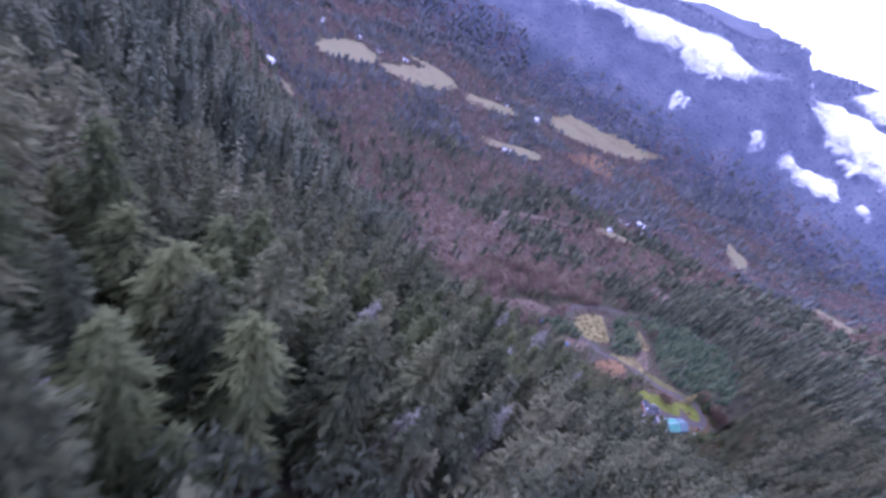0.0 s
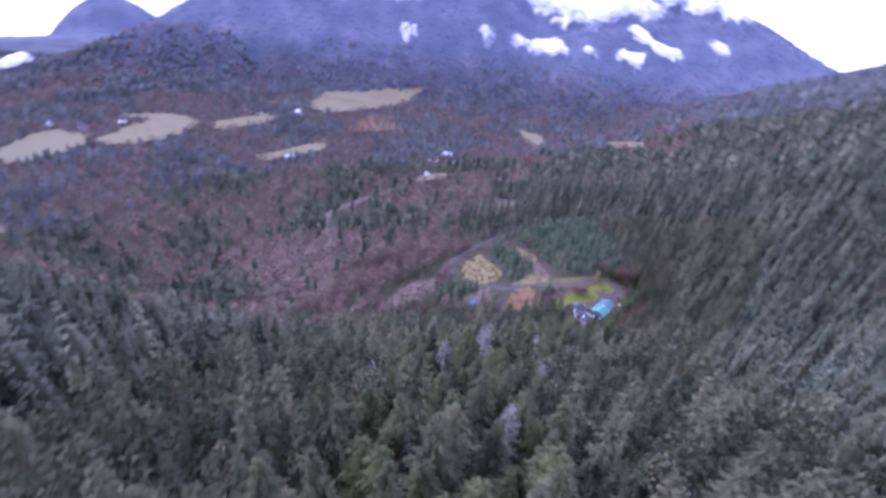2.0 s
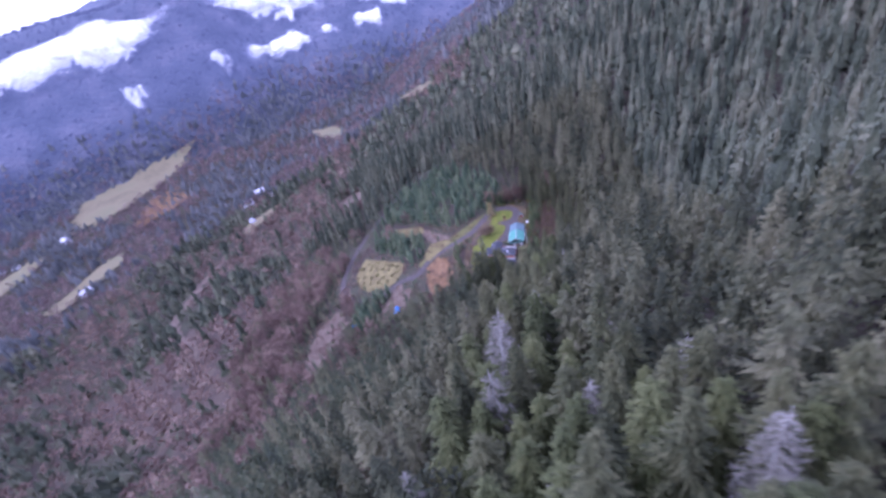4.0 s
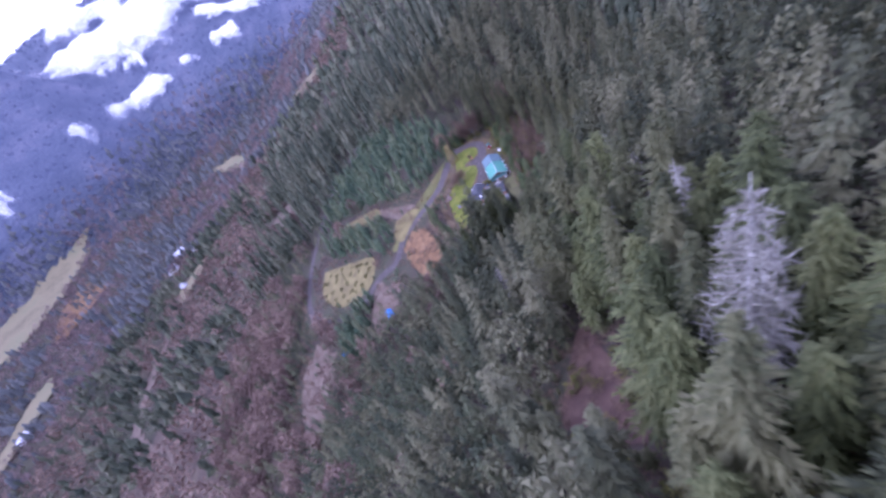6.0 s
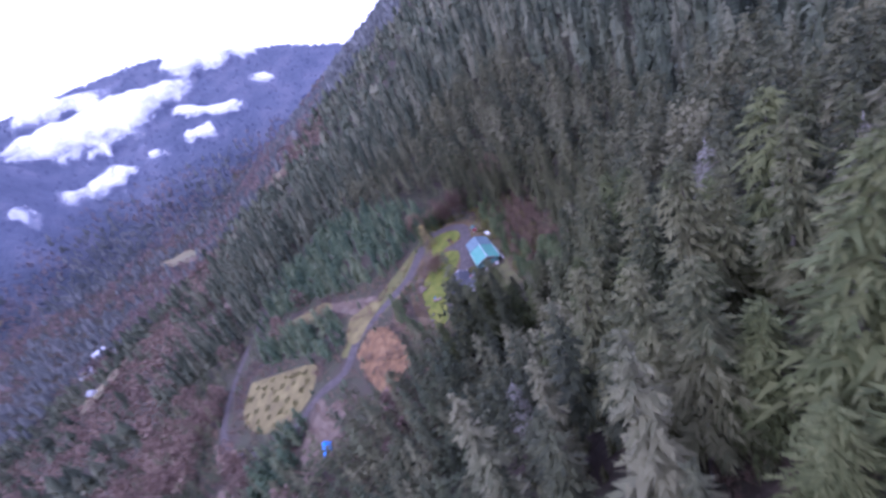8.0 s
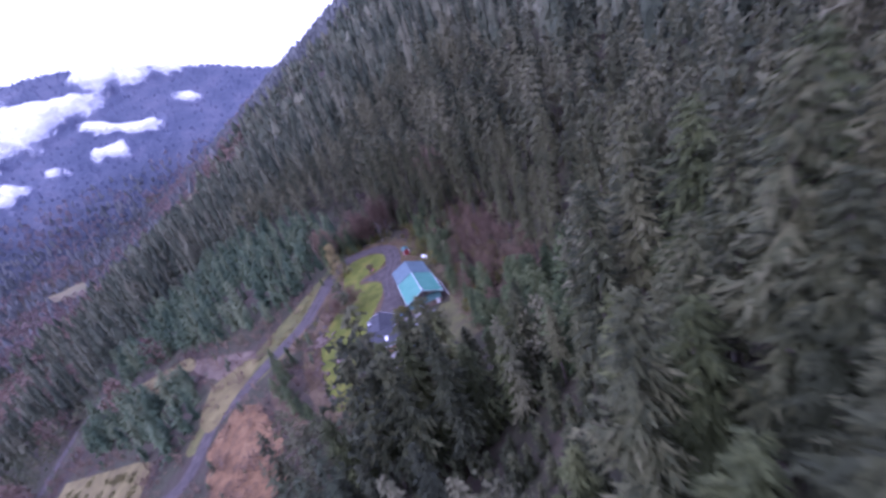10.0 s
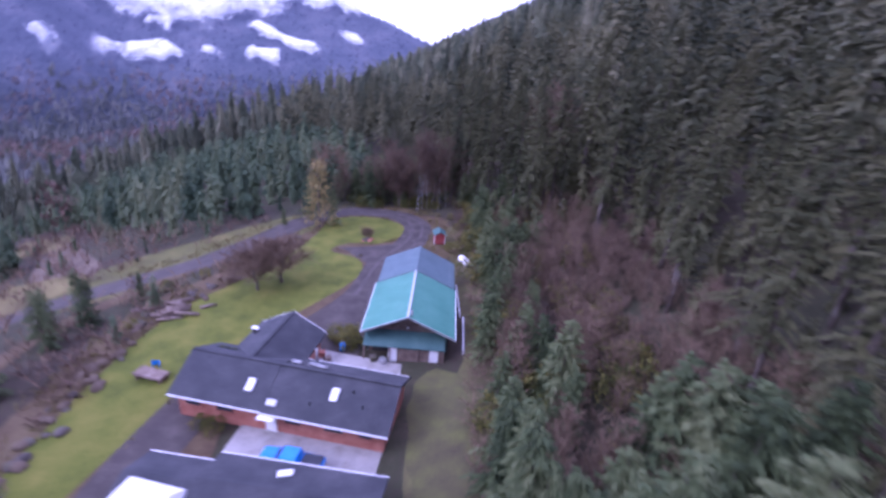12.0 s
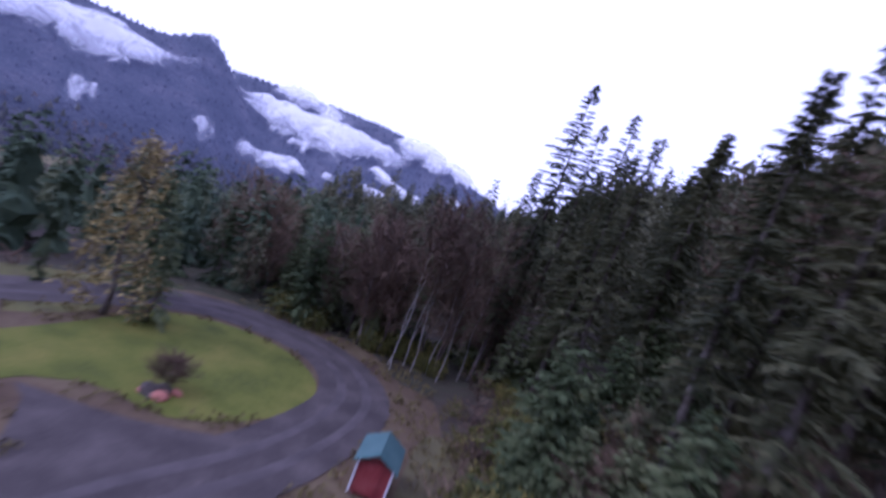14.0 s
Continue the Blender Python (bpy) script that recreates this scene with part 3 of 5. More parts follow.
rng = np.random.default_rng(7)
FIRS = []
for i, (tall, wide, mat, words) in enumerate([(30, 5.4, M_FIR, "tall dark green fir with drooping branches on the hillside"), (28, 6.0, M_FIR, "broad dark green fir on the forested slope"),
                                              (26, 4.8, M_FIR, "slender green fir standing in the forest"), (26, 6.0, M_CEDAR, "olive green cedar with hanging sprays on the slope"),
                                              (22, 5.4, M_CEDAR, "lighter olive conifer among darker firs")]):
    FIRS.append(tree_thing("fir_tree", words, "tree", "conifers of the forest", tall, 0.42,
                           feather_crown(rng, tall, wide * 1.12, 160, 12, bare=(0.3, 0.16, 0.36, 0.14, 0.1)[i], shape=(0.7, 0.58, 0.75, 0.48, 0.5)[i], droop=(0.35, 0.3, 0.35, 0.55, 0.6)[i]), mat, M_BARK))
FINE = []
for tall, wide, low in ((28, 4.8, 0.26), (25, 5.2, 0.2)):
    FINE.append(tree_thing("fir_tree", "tall dark fir with bare lower trunk at the yard's edge", "tree", "conifers of the forest", tall, 0.32,
                           feather_crown(rng, tall, wide, 190, 30, bare=low, shape=0.72, droop=0.3, gaps=0.2, ragged=0.7, full=0.62, long=0.5), M_FIR, M_BARK))
BARE = tree_thing("alder_tree", "leafless reddish-brown alder at the forest edge", "tree", "leafless trees", 13, 0.16, twig_crown(rng, 13, 4.2, 60, 16, 0.035), M_TWIG, M_BARK, limbs=6)
BIRCH = tree_thing("birch_tree", "thin pale-barked birch trunk with bare reddish top", "tree", "pale thin trunks by the drive", 12, 0.042, twig_crown(rng, 15, 2.6, 40, 14, 0.03, low=0.5), M_TWIG, M_BIRCH)
SNAG = tree_thing("lichen_snag", "dead grey tree covered in pale lichen", "tree", "grey dead trees", 28, 0.4, twig_crown(rng, 28, 3.0, 130, 26, 0.055, lift=-0.3, low=0.22), M_SNAG, M_BIRCH)

# clearings and the yard where no forest tree stands
BANK = [(-107, 76), (-90, 66), (-76, 57), (-58, 38), (-45, 22), (-45, 14), (-56, 4), (-64, 12), (-64, 24), (-74, 40), (-98, 56)]
CLEAR = [BANK, [(-144, 54), (-126, 55.8), (-85.5, 37.8), (-55.8, 19.8), (-27, 45), (-12.6, 50.4), (1.8, 46.8), (8.1, 36), (9.9, 0), (8.1, -21.6), (-12.6, -32.4), (-32.4, -24.3), (-37.8, -36), (-54, -36), (-64.8, -43.2), (-86.4, -45),
          (-90, -19.8), (-108, -9), (-135, 0), (-147.6, 22.5)],
         [(-130.5, -7.2), (-112.5, -25.2), (-115.2, -50.4), (-136.8, -72), (-149.4, -27.9)], [(2.5, -129), (2.5, -145), (1.5, -158), (2, -167), (-6, -166), (-11.5, -154), (-8, -142), (-1, -132)]]
ROAD_CLEAR = [(-143.1, 49.5), (-137.7, 94.5), (-121.5, 141.3), (-90, 180), (-54, 234)]
YOUNG = [(-130, 86), (-107, 84), (-76, 60), (-54, 38), (-40, 31), (-28, 43), (-17, 55), (-12, 72), (-24, 98), (-48, 128), (-86, 160), (-116, 138)]
YOUNG_MID = [(-130, 84), (-106, 70), (-92, 51), (-72, 41), (-62, 18), (-67, 4), (-81, 12), (-85, 20), (-119, 53)]
FIRS_BELOW = [(-99, -15), (-84, -14), (-84, -26), (-90, -36), (-97, -47), (-108, -33), (-106, -18)]
BROWN = [[(-432, -54), (-180, -108), (-153, -18), (-151.2, 54), (-225, 81), (-378, 54)], [(-558, 270), (-270, 108), (-162, 153), (-198, 234), (-378, 342)], [(8, -40), (21, -42), (26, 0), (23, 28), (10, 32)]]
MEADOWS = [[(-998, 538), (-870, 745), (-835, 720), (-822, 616), (-840, 470), (-906, 413)], [(-931, 207), (-916, 325), (-873, 300), (-880, 181)],
           [(-940, -25), (-1000, 120), (-940, 172), (-895, 120), (-890, 15)], [(-1060, 60), (-1030, 80), (-950, 140), (-940, 180), (-1010, 150)],
           [(-960, -155), (-1030, -60), (-950, -15), (-905, -75), (-890, -150)], [(-720, -215), (-735, -250), (-690, -275), (-650, -240), (-668, -205)],
           [(-792, -423), (-720, -396), (-711, -297), (-774, -315)], [(-285, 708), (-194, 630), (-162, 560), (-200, 585), (-250, 650)],
           [(-536, 765), (-480, 720), (-417, 665), (-404, 700), (-470, 770)], [(-720, 180), (-716, 315), (-680, 300), (-690, 180)], [(-457, 350), (-410, 380), (-415, 330), (-440, 300)],
           [(-451, 250), (-436, 250), (-415, 110), (-330, 40), (-318, 25), (-430, 105)], [(-238, 238), (-192, 236), (-178, 190), (-215, 195)]]


def keep(px, py):
    ok = np.ones(px.shape, bool)
    for poly in CLEAR + MEADOWS:
        ok &= ~inside(px, py, poly)
    for (ax, ay), (bx, by) in zip(ROAD_CLEAR, ROAD_CLEAR[1:]):
        s = np.clip(((px - ax) * (bx - ax) + (py - ay) * (by - ay)) / ((bx - ax) ** 2 + (by - ay) ** 2), 0, 1)
        ok &= np.hypot(px - ax - s * (bx - ax), py - ay - s * (by - ay)) > 5.0
    return ok


def scatter(x0, x1, y0, y1, step, seed):
    r = np.random.default_rng(seed)
    gx, gy = np.meshgrid(np.arange(x0, x1, step), np.arange(y0, y1, step))
    px = gx.ravel() + r.uniform(-0.48, 0.48, gx.size) * step
    py = gy.ravel() + r.uniform(-0.48, 0.48, gx.size) * step
    return px, py, r


def loose(tris):
    """Corner triples as vertices and faces."""
    return tris.reshape(-1, 3), np.arange(len(tris) * 3).reshape(-1, 3)


def joined(*pieces):
    vs, fs, n = [], [], 0
    for v, f in pieces:
        vs.append(v)
        fs.append(f + n)
        n += len(v)
    return np.concatenate(vs), np.concatenate(fs)


def shell_tree(rng, rings, sides, ragged=0.25, lean=0.0):
    """A crown as one ragged skin through rings of (height, radius), closed by its top."""
    vs, fs = [], []
    off = rng.uniform(-lean, lean, 2)
    for k, (z, rad) in enumerate(rings):
        for i in range(sides):
            a = 2 * math.pi * (i + 0.5 * (k % 2) + rng.uniform(-0.25, 0.25)) / sides
            q = rad * (1 + rng.uniform(-ragged, ragged))
            vs.append((math.cos(a) * q + off[0] * z, math.sin(a) * q + off[1] * z, z + rng.uniform(-0.4, 0.4) * ragged * rad))
    top = len(vs)
    vs.append((off[0] * rings[-1][0], off[1] * rings[-1][0], rings[-1][0] + 1.6 * rings[-1][1]))
    for k in range(len(rings) - 1):
        for i in range(sides):
            a, b, c, d = k * sides + i, k * sides + (i + 1) % sides, (k + 1) * sides + (i + 1) % sides, (k + 1) * sides + i
            fs += [(a, b, c), (a, c, d)] if (i + k) % 2 else [(a, b, d), (b, c, d)]
    k = (len(rings) - 1) * sides
    fs += [(k + i, k + (i + 1) % sides, top) for i in range(sides)]
    return np.array(vs), np.array(fs)


def tiered(rng, tall, wide, tiers, sides, bare=0.15, ragged=0.28, shape=0.8):
    """A conifer's skin: skirts that hang one over the other and narrow to a point."""
    rings = [(bare * tall, 0.25 * wide)]
    for i in range(tiers):
        f = i / tiers
        g = (i + 0.62) / tiers
        rings.append((tall * (bare + (1 - bare) * f) + 0.02 * tall, wide * (1 - f) ** shape + 0.2))
        rings.append((tall * (bare + (1 - bare) * g), wide * 0.62 * (1 - g) ** shape + 0.08))
    return shell_tree(rng, rings, sides, ragged, 0.03)


def merged(templates, px, py, pz, size, turn, pick, tones=None):
    """Vertices, faces and the tone of each vertex: templates set out at many places."""
    vs, fs, ts, n = [], [], [], 0
    tones = (turn * 3.7) % 1 if tones is None else tones
    for k, tpl in enumerate(templates):
        m = pick == k
        if not m.any():
            continue
        v, f = tpl if isinstance(tpl, tuple) else loose(tpl)
        c, s, z = np.cos(turn[m])[:, None], np.sin(turn[m])[:, None], size[m][:, None]
        x = (v[None, :, 0] * c - v[None, :, 1] * s) * z + px[m][:, None]
        y = (v[None, :, 0] * s + v[None, :, 1] * c) * z + py[m][:, None]
        h = v[None, :, 2] * z * (0.85 + 0.3 * ((turn[m] * 7) % 1))[:, None] + pz[m][:, None]
        count = int(m.sum())
        vs.append(np.stack([x, y, h], -1).reshape(-1, 3))
        fs.append((f[None] + (n + np.arange(count) * len(v))[:, None, None]).reshape(-1, 3))
        ts.append(np.repeat(tones[m], len(v)))
        n += count * len(v)
    return np.concatenate(vs), np.concatenate(fs), np.concatenate(ts)


def stuff(name, tris, mat, label, category, smooth=False):
    verts, faces, tones = tris
    ob = fast_mesh(name, verts, faces, mat, smooth)
    ob.data.attributes.new("tone", "FLOAT", "POINT").data.foreach_set("value", tones.astype(np.float32))
    return tagged(ob, label, category, kind="stuff")


def in_corridor(px, py, ax, ay, bx, by, wide):
    s = np.clip(((px - ax) * (bx - ax) + (py - ay) * (by - ay)) / ((bx - ax) ** 2 + (by - ay) ** 2), 0, 1)
    return np.hypot(px - ax - s * (bx - ax), py - ay - s * (by - ay)) < wide


# the nearest firs, one by one: down the hillside above the yard and round it
def near_strip(px, py):
    return (in_corridor(px, py, 80, -296, 14, -176, 18) | in_corridor(px, py, 14, -176, 10, -62, 13.5) | in_corridor(px, py, 33, -36, 30, 22, 9)
            | in_corridor(px, py, 20, 35, 7, 68, 9) | in_corridor(px, py, -24, 61, 7, 64, 7))


def stature(px, py):
    """How tall the trees stand: low second growth beyond the drive and west of the hill, full height on the hill."""
    px, py = np.asarray(px, float), np.asarray(py, float)
    s = np.ones(px.shape)
    north = (py > 42) & (px < 8)
    s = np.where(north, np.minimum(s, np.where(py < 95, 0.45, np.where(py < 190, 0.78, 0.95)) + 0.6 * np.clip((px + 3 - 0.05 * py) / 8, 0, 1)), s)
    s = np.where(in_corridor(px, py, -1, -66, 7, 22, 14), np.where(py < -43, 0.64, 0.42), s)
    s = np.where(in_corridor(px, py, -62, 18, -100, 60, 34), np.minimum(s, 0.24), s)
    west = (px < -20) & (py < 42) & ~in_corridor(px, py, -62, 18, -100, 60, 34)
    return np.where(west, 0.5 + 0.17 * np.clip((px + 125) / 30, 0, 1) * np.clip((-py - 35) / 15, 0, 1) + 0.5 * np.clip((-px - 200) / 100, 0, 1) + 0.45 * np.clip((-py - 170) / 90, 0, 1), s)


def close_by(px, py):
    return in_corridor(px, py, 70, -275, 14, -170, 72) | in_corridor(px, py, 14, -170, 6, -50, 62) | in_corridor(px, py, 6, -50, 0, 110, 66)


def brown_part(px, py):
    b = np.zeros(px.shape, bool)
    for poly in BROWN:
        b |= inside(px, py, poly)
    return b


px, py, r = scatter(-80, 145, -315, 100, 6.3, 11)
gap = in_corridor(px, py, 0, -60, -4, -20, 9)
m = keep(px, py) & ~brown_part(px, py) & ~inside(px, py, YOUNG) & near_strip(px, py) & ~gap
for i in np.flatnonzero(m):
    x, y = px[i], py[i]
    k = int(r.choice(5, p=[0.2, 0.22, 0.12, 0.24, 0.22]))
    size = r.uniform(0.82, 1.2) * float(stature(x, y)) * (0.8 if y > -30 else 1.0)
    model = FINE[k % 2] if y > -48 else FIRS[k]
    copy_thing(model, pose(x, y, ground_z(x, y) - 0.3, r.uniform(-2, 2), r.uniform(-2, 2), r.uniform(0, 360)) @ Matrix.Scale(size, 4))

MID = [joined(tiered(rng, 25, (2.3, 2.0, 2.6, 2.2, 2.8, 1.9)[i], 3, 6, bare=0.1 + 0.03 * i, ragged=0.45, shape=0.75), loose(feather_crown(rng, 27, 5.0, 36, 3, bare=0.12, shape=0.7, gaps=0.0, full=1.7, long=1.2))) for i in range(6)]
GROWTH = [feather_crown(rng, 25, 4.6, 46, 5, bare=0.12, shape=0.66, droop=0.4, gaps=0.04, full=1.6, long=1.1) for i in range(3)] + [leaf_crown(rng, 19, 4.8, 24, 9, 1.1, 0.12) for i in range(3)]
MED = [feather_crown(rng, 26, 5.2, 62, 9, bare=0.14 + 0.04 * i, shape=0.62, droop=0.45, gaps=0.04, full=1.5, long=1.0) for i in range(4)]
MED += [leaf_crown(rng, 22, 4.8, 36, 15, 0.95, 0.15) for i in range(2)]
LOW = [tiered(rng, 24, (5.0, 5.8, 4.4, 6.4, 5.2, 4.8)[i], 2, 5, bare=0.08, ragged=0.45, shape=0.75) for i in range(6)]
FAR = [tiered(rng, 22, (5.4, 6.2, 4.8, 5.8)[i], 1, 5, bare=0.05, ragged=0.45) for i in range(4)]
SMALL = [joined(tiered(rng, 6.2, 0.85, 3, 6, bare=0.02, ragged=0.45), loose(feather_crown(rng, 7, 2.1, 34, 5, bare=0.04, shape=0.8, droop=0.15, gaps=0.0, full=1.3, long=1.1))) for i in range(5)]
TWIGS = [joined(loose(twig_crown(rng, 12, 4.4, 18, 4, 0.10)), loose(leaf_crown(rng, 11.5, 3.8, 24, 6, 1.15, 0.15))) for i in range(4)]
TWIGS_LOW = [leaf_crown(rng, 13, 5.0, 12, 4, 2.5, 0.1) for i in range(4)]


def woods(name, templates, px, py, r, lo, hi, mat, label, by_plan=False):
    pz = height(px, py) - 0.4
    tris = merged(templates, px, py, pz, r.uniform(lo, hi, px.size) * (stature(px, py) if by_plan else 1.0), r.uniform(0, 6.28, px.size), r.integers(0, len(templates), px.size))
    return stuff(name, tris, mat, label, "trees", templates is FAR or templates is TWIGS_LOW)


X0, X1, Y0, Y1 = -280, 200, -370, 300
px, py, r = scatter(X0, X1, Y0, Y1, 6.9, 21)
brown, young, ok = brown_part(px, py), inside(px, py, YOUNG), keep(px, py)
strip_of = near_strip(px, py)
lot = r.random(px.size)
ok &= px > X0 + 45 * (1 + waves(px / 60, py / 60, 2.0))
firs = ok & ~strip_of & ~young & (~brown | ((lot < 0.5) & (px < -100)))
near = close_by(px, py)
second = stature(px, py) < 0.75
m = firs & near & ~((px > 3) & (px < 21) & (py > -40) & (py < 75))
woods("forest_edge", MED, px[m], py[m], r, 0.65, 1.2, M_EDGE, "dense conifers standing round the yard and down the hillside", True)
m = firs & ~near & ~second
woods("fir_forest", MID, px[m], py[m], r, 0.55, 1.35, M_WOODS, "dense dark conifer forest covering the hillside", True)
m = ok & brown & (lot > 0.4) & (px < -100)
woods("bare_thicket", TWIGS, px[m], py[m], r, 0.6, 1.1, M_BROWN, "leafless reddish-brown trees on the slope")
px, py, r = scatter(X0, 0, -250, 215, 4.8, 25)
low = keep(px, py) & (px > X0 + 45 * (1 + waves(px / 60, py / 60, 2.0))) & ~inside(px, py, YOUNG) & ~near_strip(px, py) & (stature(px, py) < 0.75) & ~(close_by(px, py) & (px > -22))
leafless = brown_part(px, py) | (np.array([noise.noise((x / 22, y / 22, 3.0)) for x, y in zip(px, py)]) > 0.04)
leafless &= (px < -88 + 18 * waves(px / 20, py / 20, 6.0)) | (r.random(px.size) < 0.12)
lot = r.random(px.size)
m = low & (~leafless | (lot < 0.45))
woods("second_growth", GROWTH, px[m], py[m], r, 0.5, 1.25, M_SECOND, "mixed second-growth trees below the hill", True)
m = low & leafless & (lot >= 0.45)
woods("bare_second_growth", TWIGS, px[m], py[m], r, 0.6, 1.15, M_BROWN, "leafless brown second-growth trees below the hill")
px, py, r = scatter(-155, 0, 0, 170, 4.1, 22)
m = inside(px, py, YOUNG) & keep(px, py) & (waves(px / 9, py / 9, 4.0) < 0.75)
m |= inside(px, py, YOUNG_MID) & ~inside(px, py, FIELD) & ~inside(px, py, BANK)
woods("young_plantation", SMALL, px[m], py[m], r, 0.5, 1.65, M_YOUNG, "young blue-green firs planted close together")
px, py, r = scatter(-112, -80, -50, -10, 4.4, 28)
m = inside(px, py, FIRS_BELOW)
woods("firs_below_field", SMALL, px[m], py[m], r, 0.9, 1.7, M_YOUNG, "dark blue-green firs standing below the dry field")
px, py, r = scatter(-150, -24, -75, 62, 2.6, 26)
m = ~inside(px, py, FIELD) & ~inside(px, py, LAWN) & ~inside(px, py, YOUNG) & ~inside(px, py, YOUNG_MID) & (r.random(px.size) < 0.75)
for (ax, ay), (bx, by) in zip(DRIVE, DRIVE[1:]):
    m &= ~in_corridor(px, py, ax, ay, bx, by, 4.2)
SCRUB = [twig_crown(rng, 1.5, 1.3, 9, 4, 0.05, 0.7, 0.05) for i in range(3)]
woods("slope_scrub", SCRUB, px[m], py[m], r, 0.5, 1.9, M_TWIG, "low reddish scrub on the cleared slope")
m &= r.random(px.size) < 0.10
woods("self_sown_firs", SMALL, px[m], py[m], r, 0.15, 0.6, M_YOUNG, "small self-sown firs on the cleared slope")
px, py, r = scatter(-1180, 560, -560, 1250, 11.6, 23)
X0 = X0 + 45 * (1 + waves(px / 60, py / 60, 2.0))
out = (px < X0) | (px > X1) | (py < Y0) | (py > Y1)
patches = np.array([noise.noise((x / 125, y / 125, 7.0)) + 0.35 * noise.noise((x / 40, y / 40, 2.0)) for x, y in zip(px, py)])
brown = ((patches > -0.02) | (brown_part(px, py) & (patches > -0.25))) & (px < -90)
lot = r.random(px.size)
ok = out & keep(px, py)
on_foot = np.clip((height(px, py) + 125) / 60, 0, 1) * ((py - px) > 1300)
ok &= r.random(px.size) > on_foot
# from about 620 m out the crowns switch to the haze-coloured materials
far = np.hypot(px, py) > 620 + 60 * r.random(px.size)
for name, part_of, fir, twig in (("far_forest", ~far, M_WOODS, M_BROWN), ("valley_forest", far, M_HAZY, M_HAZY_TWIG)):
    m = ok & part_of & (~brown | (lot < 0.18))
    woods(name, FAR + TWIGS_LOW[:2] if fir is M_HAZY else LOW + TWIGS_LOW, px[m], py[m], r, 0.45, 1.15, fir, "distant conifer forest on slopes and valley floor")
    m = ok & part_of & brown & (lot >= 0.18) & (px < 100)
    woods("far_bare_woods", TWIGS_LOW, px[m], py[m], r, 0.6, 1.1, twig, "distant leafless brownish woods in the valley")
px, py, r = scatter(-1750, -1180, -1000, 460, 13.0, 27)
lot = np.array([noise.noise((x / 120, y / 120, 7.0)) + 0.5 * noise.noise((x / 40, y / 40, 2.0)) for x, y in zip(px, py)])
m = keep(px, py) & (py - px < 1750) & (lot < 0.12)
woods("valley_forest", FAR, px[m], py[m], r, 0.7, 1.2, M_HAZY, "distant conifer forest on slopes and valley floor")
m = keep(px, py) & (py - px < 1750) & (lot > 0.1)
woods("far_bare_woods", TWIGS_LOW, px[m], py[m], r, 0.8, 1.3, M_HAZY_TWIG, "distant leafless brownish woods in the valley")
px, py, r = scatter(-1500, 700, 250, 1750, 20.0, 24)
m = (np.hypot(px, py) > 1000) & (height(px, py) > -165) & (px < 200)
# M_MOUNTAIN gives these conifers the painted haze glow too
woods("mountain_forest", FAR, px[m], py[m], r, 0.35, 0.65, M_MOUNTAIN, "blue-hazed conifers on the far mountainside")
patch("brush_slope", [(-440, -50), (-185, -100), (-156, -20), (-154, 52), (-225, 84), (-380, 60)], M_BRUSH, "reddish brush on the slope below the road", "brush", 0.5, 5, 0.12)
for poly in MEADOWS[:-2]:
    patch("valley_meadow", poly, M_MEADOW, "pale grassy meadow between woods in the valley", "meadow", 2.5, 12, 0.14)
for poly in MEADOWS[-2:]:
    patch("logged_strip", poly, M_DIRT, "bare reddish strip between leafless trees", "clearing", 1.0, 8, 0.14)
patch("valley_earth", [(-790, 500), (-735, 405), (-685, 500), (-700, 520), (-760, 560)], M_EARTH, "bare orange earth cut in the valley", "earth bank", 2.6, 12, 0.08)


# ---- clouds on the mountains ----
def vapour():
    """Lit white vapour, thinned by its own density and by billows in it."""
    m = bpy.data.materials.new("cloud_vapour")
    m.use_nodes = True
    n, l = m.node_tree.nodes, m.node_tree.links
    n.clear()
    out, white, glow, mix = n.new("ShaderNodeOutputMaterial"), n.new("ShaderNodeBsdfDiffuse"), n.new("ShaderNodeBsdfTranslucent"), n.new("ShaderNodeMixShader")
    white.inputs[0].default_value = glow.inputs[0].default_value = (0.97, 0.97, 0.97, 1)
    mix.inputs[0].default_value = 0.5
    l.new(white.outputs[0], mix.inputs[1])
    l.new(glow.outputs[0], mix.inputs[2])
    place, own = n.new("ShaderNodeNewGeometry"), n.new("ShaderNodeAttribute")
    own.attribute_name = "thickness"
    billow = n.new("ShaderNodeTexNoise")
    billow.inputs["Scale"].default_value, billow.inputs["Detail"].default_value, billow.inputs["Roughness"].default_value = 0.023, 8, 0.66
    billow.inputs["Distortion"].default_value = 0.7
    l.new(place.outputs["Position"], billow.inputs["Vector"])
    lift = n.new("ShaderNodeMath")
    lift.operation = "MULTIPLY_ADD"
    lift.inputs[1].default_value = 3.6
    l.new(billow.outputs["Fac"], lift.inputs[0])
    l.new(own.outputs["Fac"], lift.inputs[2])
    fade = n.new("ShaderNodeMapRange")
    fade.interpolation_type = "SMOOTHSTEP"
    fade.inputs["From Min"].default_value, fade.inputs["From Max"].default_value = 1.3, 2.75
    fade.inputs["To Max"].default_value = 0.92
    l.new(lift.outputs[0], fade.inputs["Value"])
    thin, veil = n.new("ShaderNodeBsdfTransparent"), n.new("ShaderNodeMixShader")
    l.new(fade.outputs["Result"], veil.inputs[0])
    l.new(thin.outputs[0], veil.inputs[1])
    l.new(mix.outputs[0], veil.inputs[2])
    l.new(veil.outputs[0], out.inputs[0])
    return m


M_CLOUD = vapour()


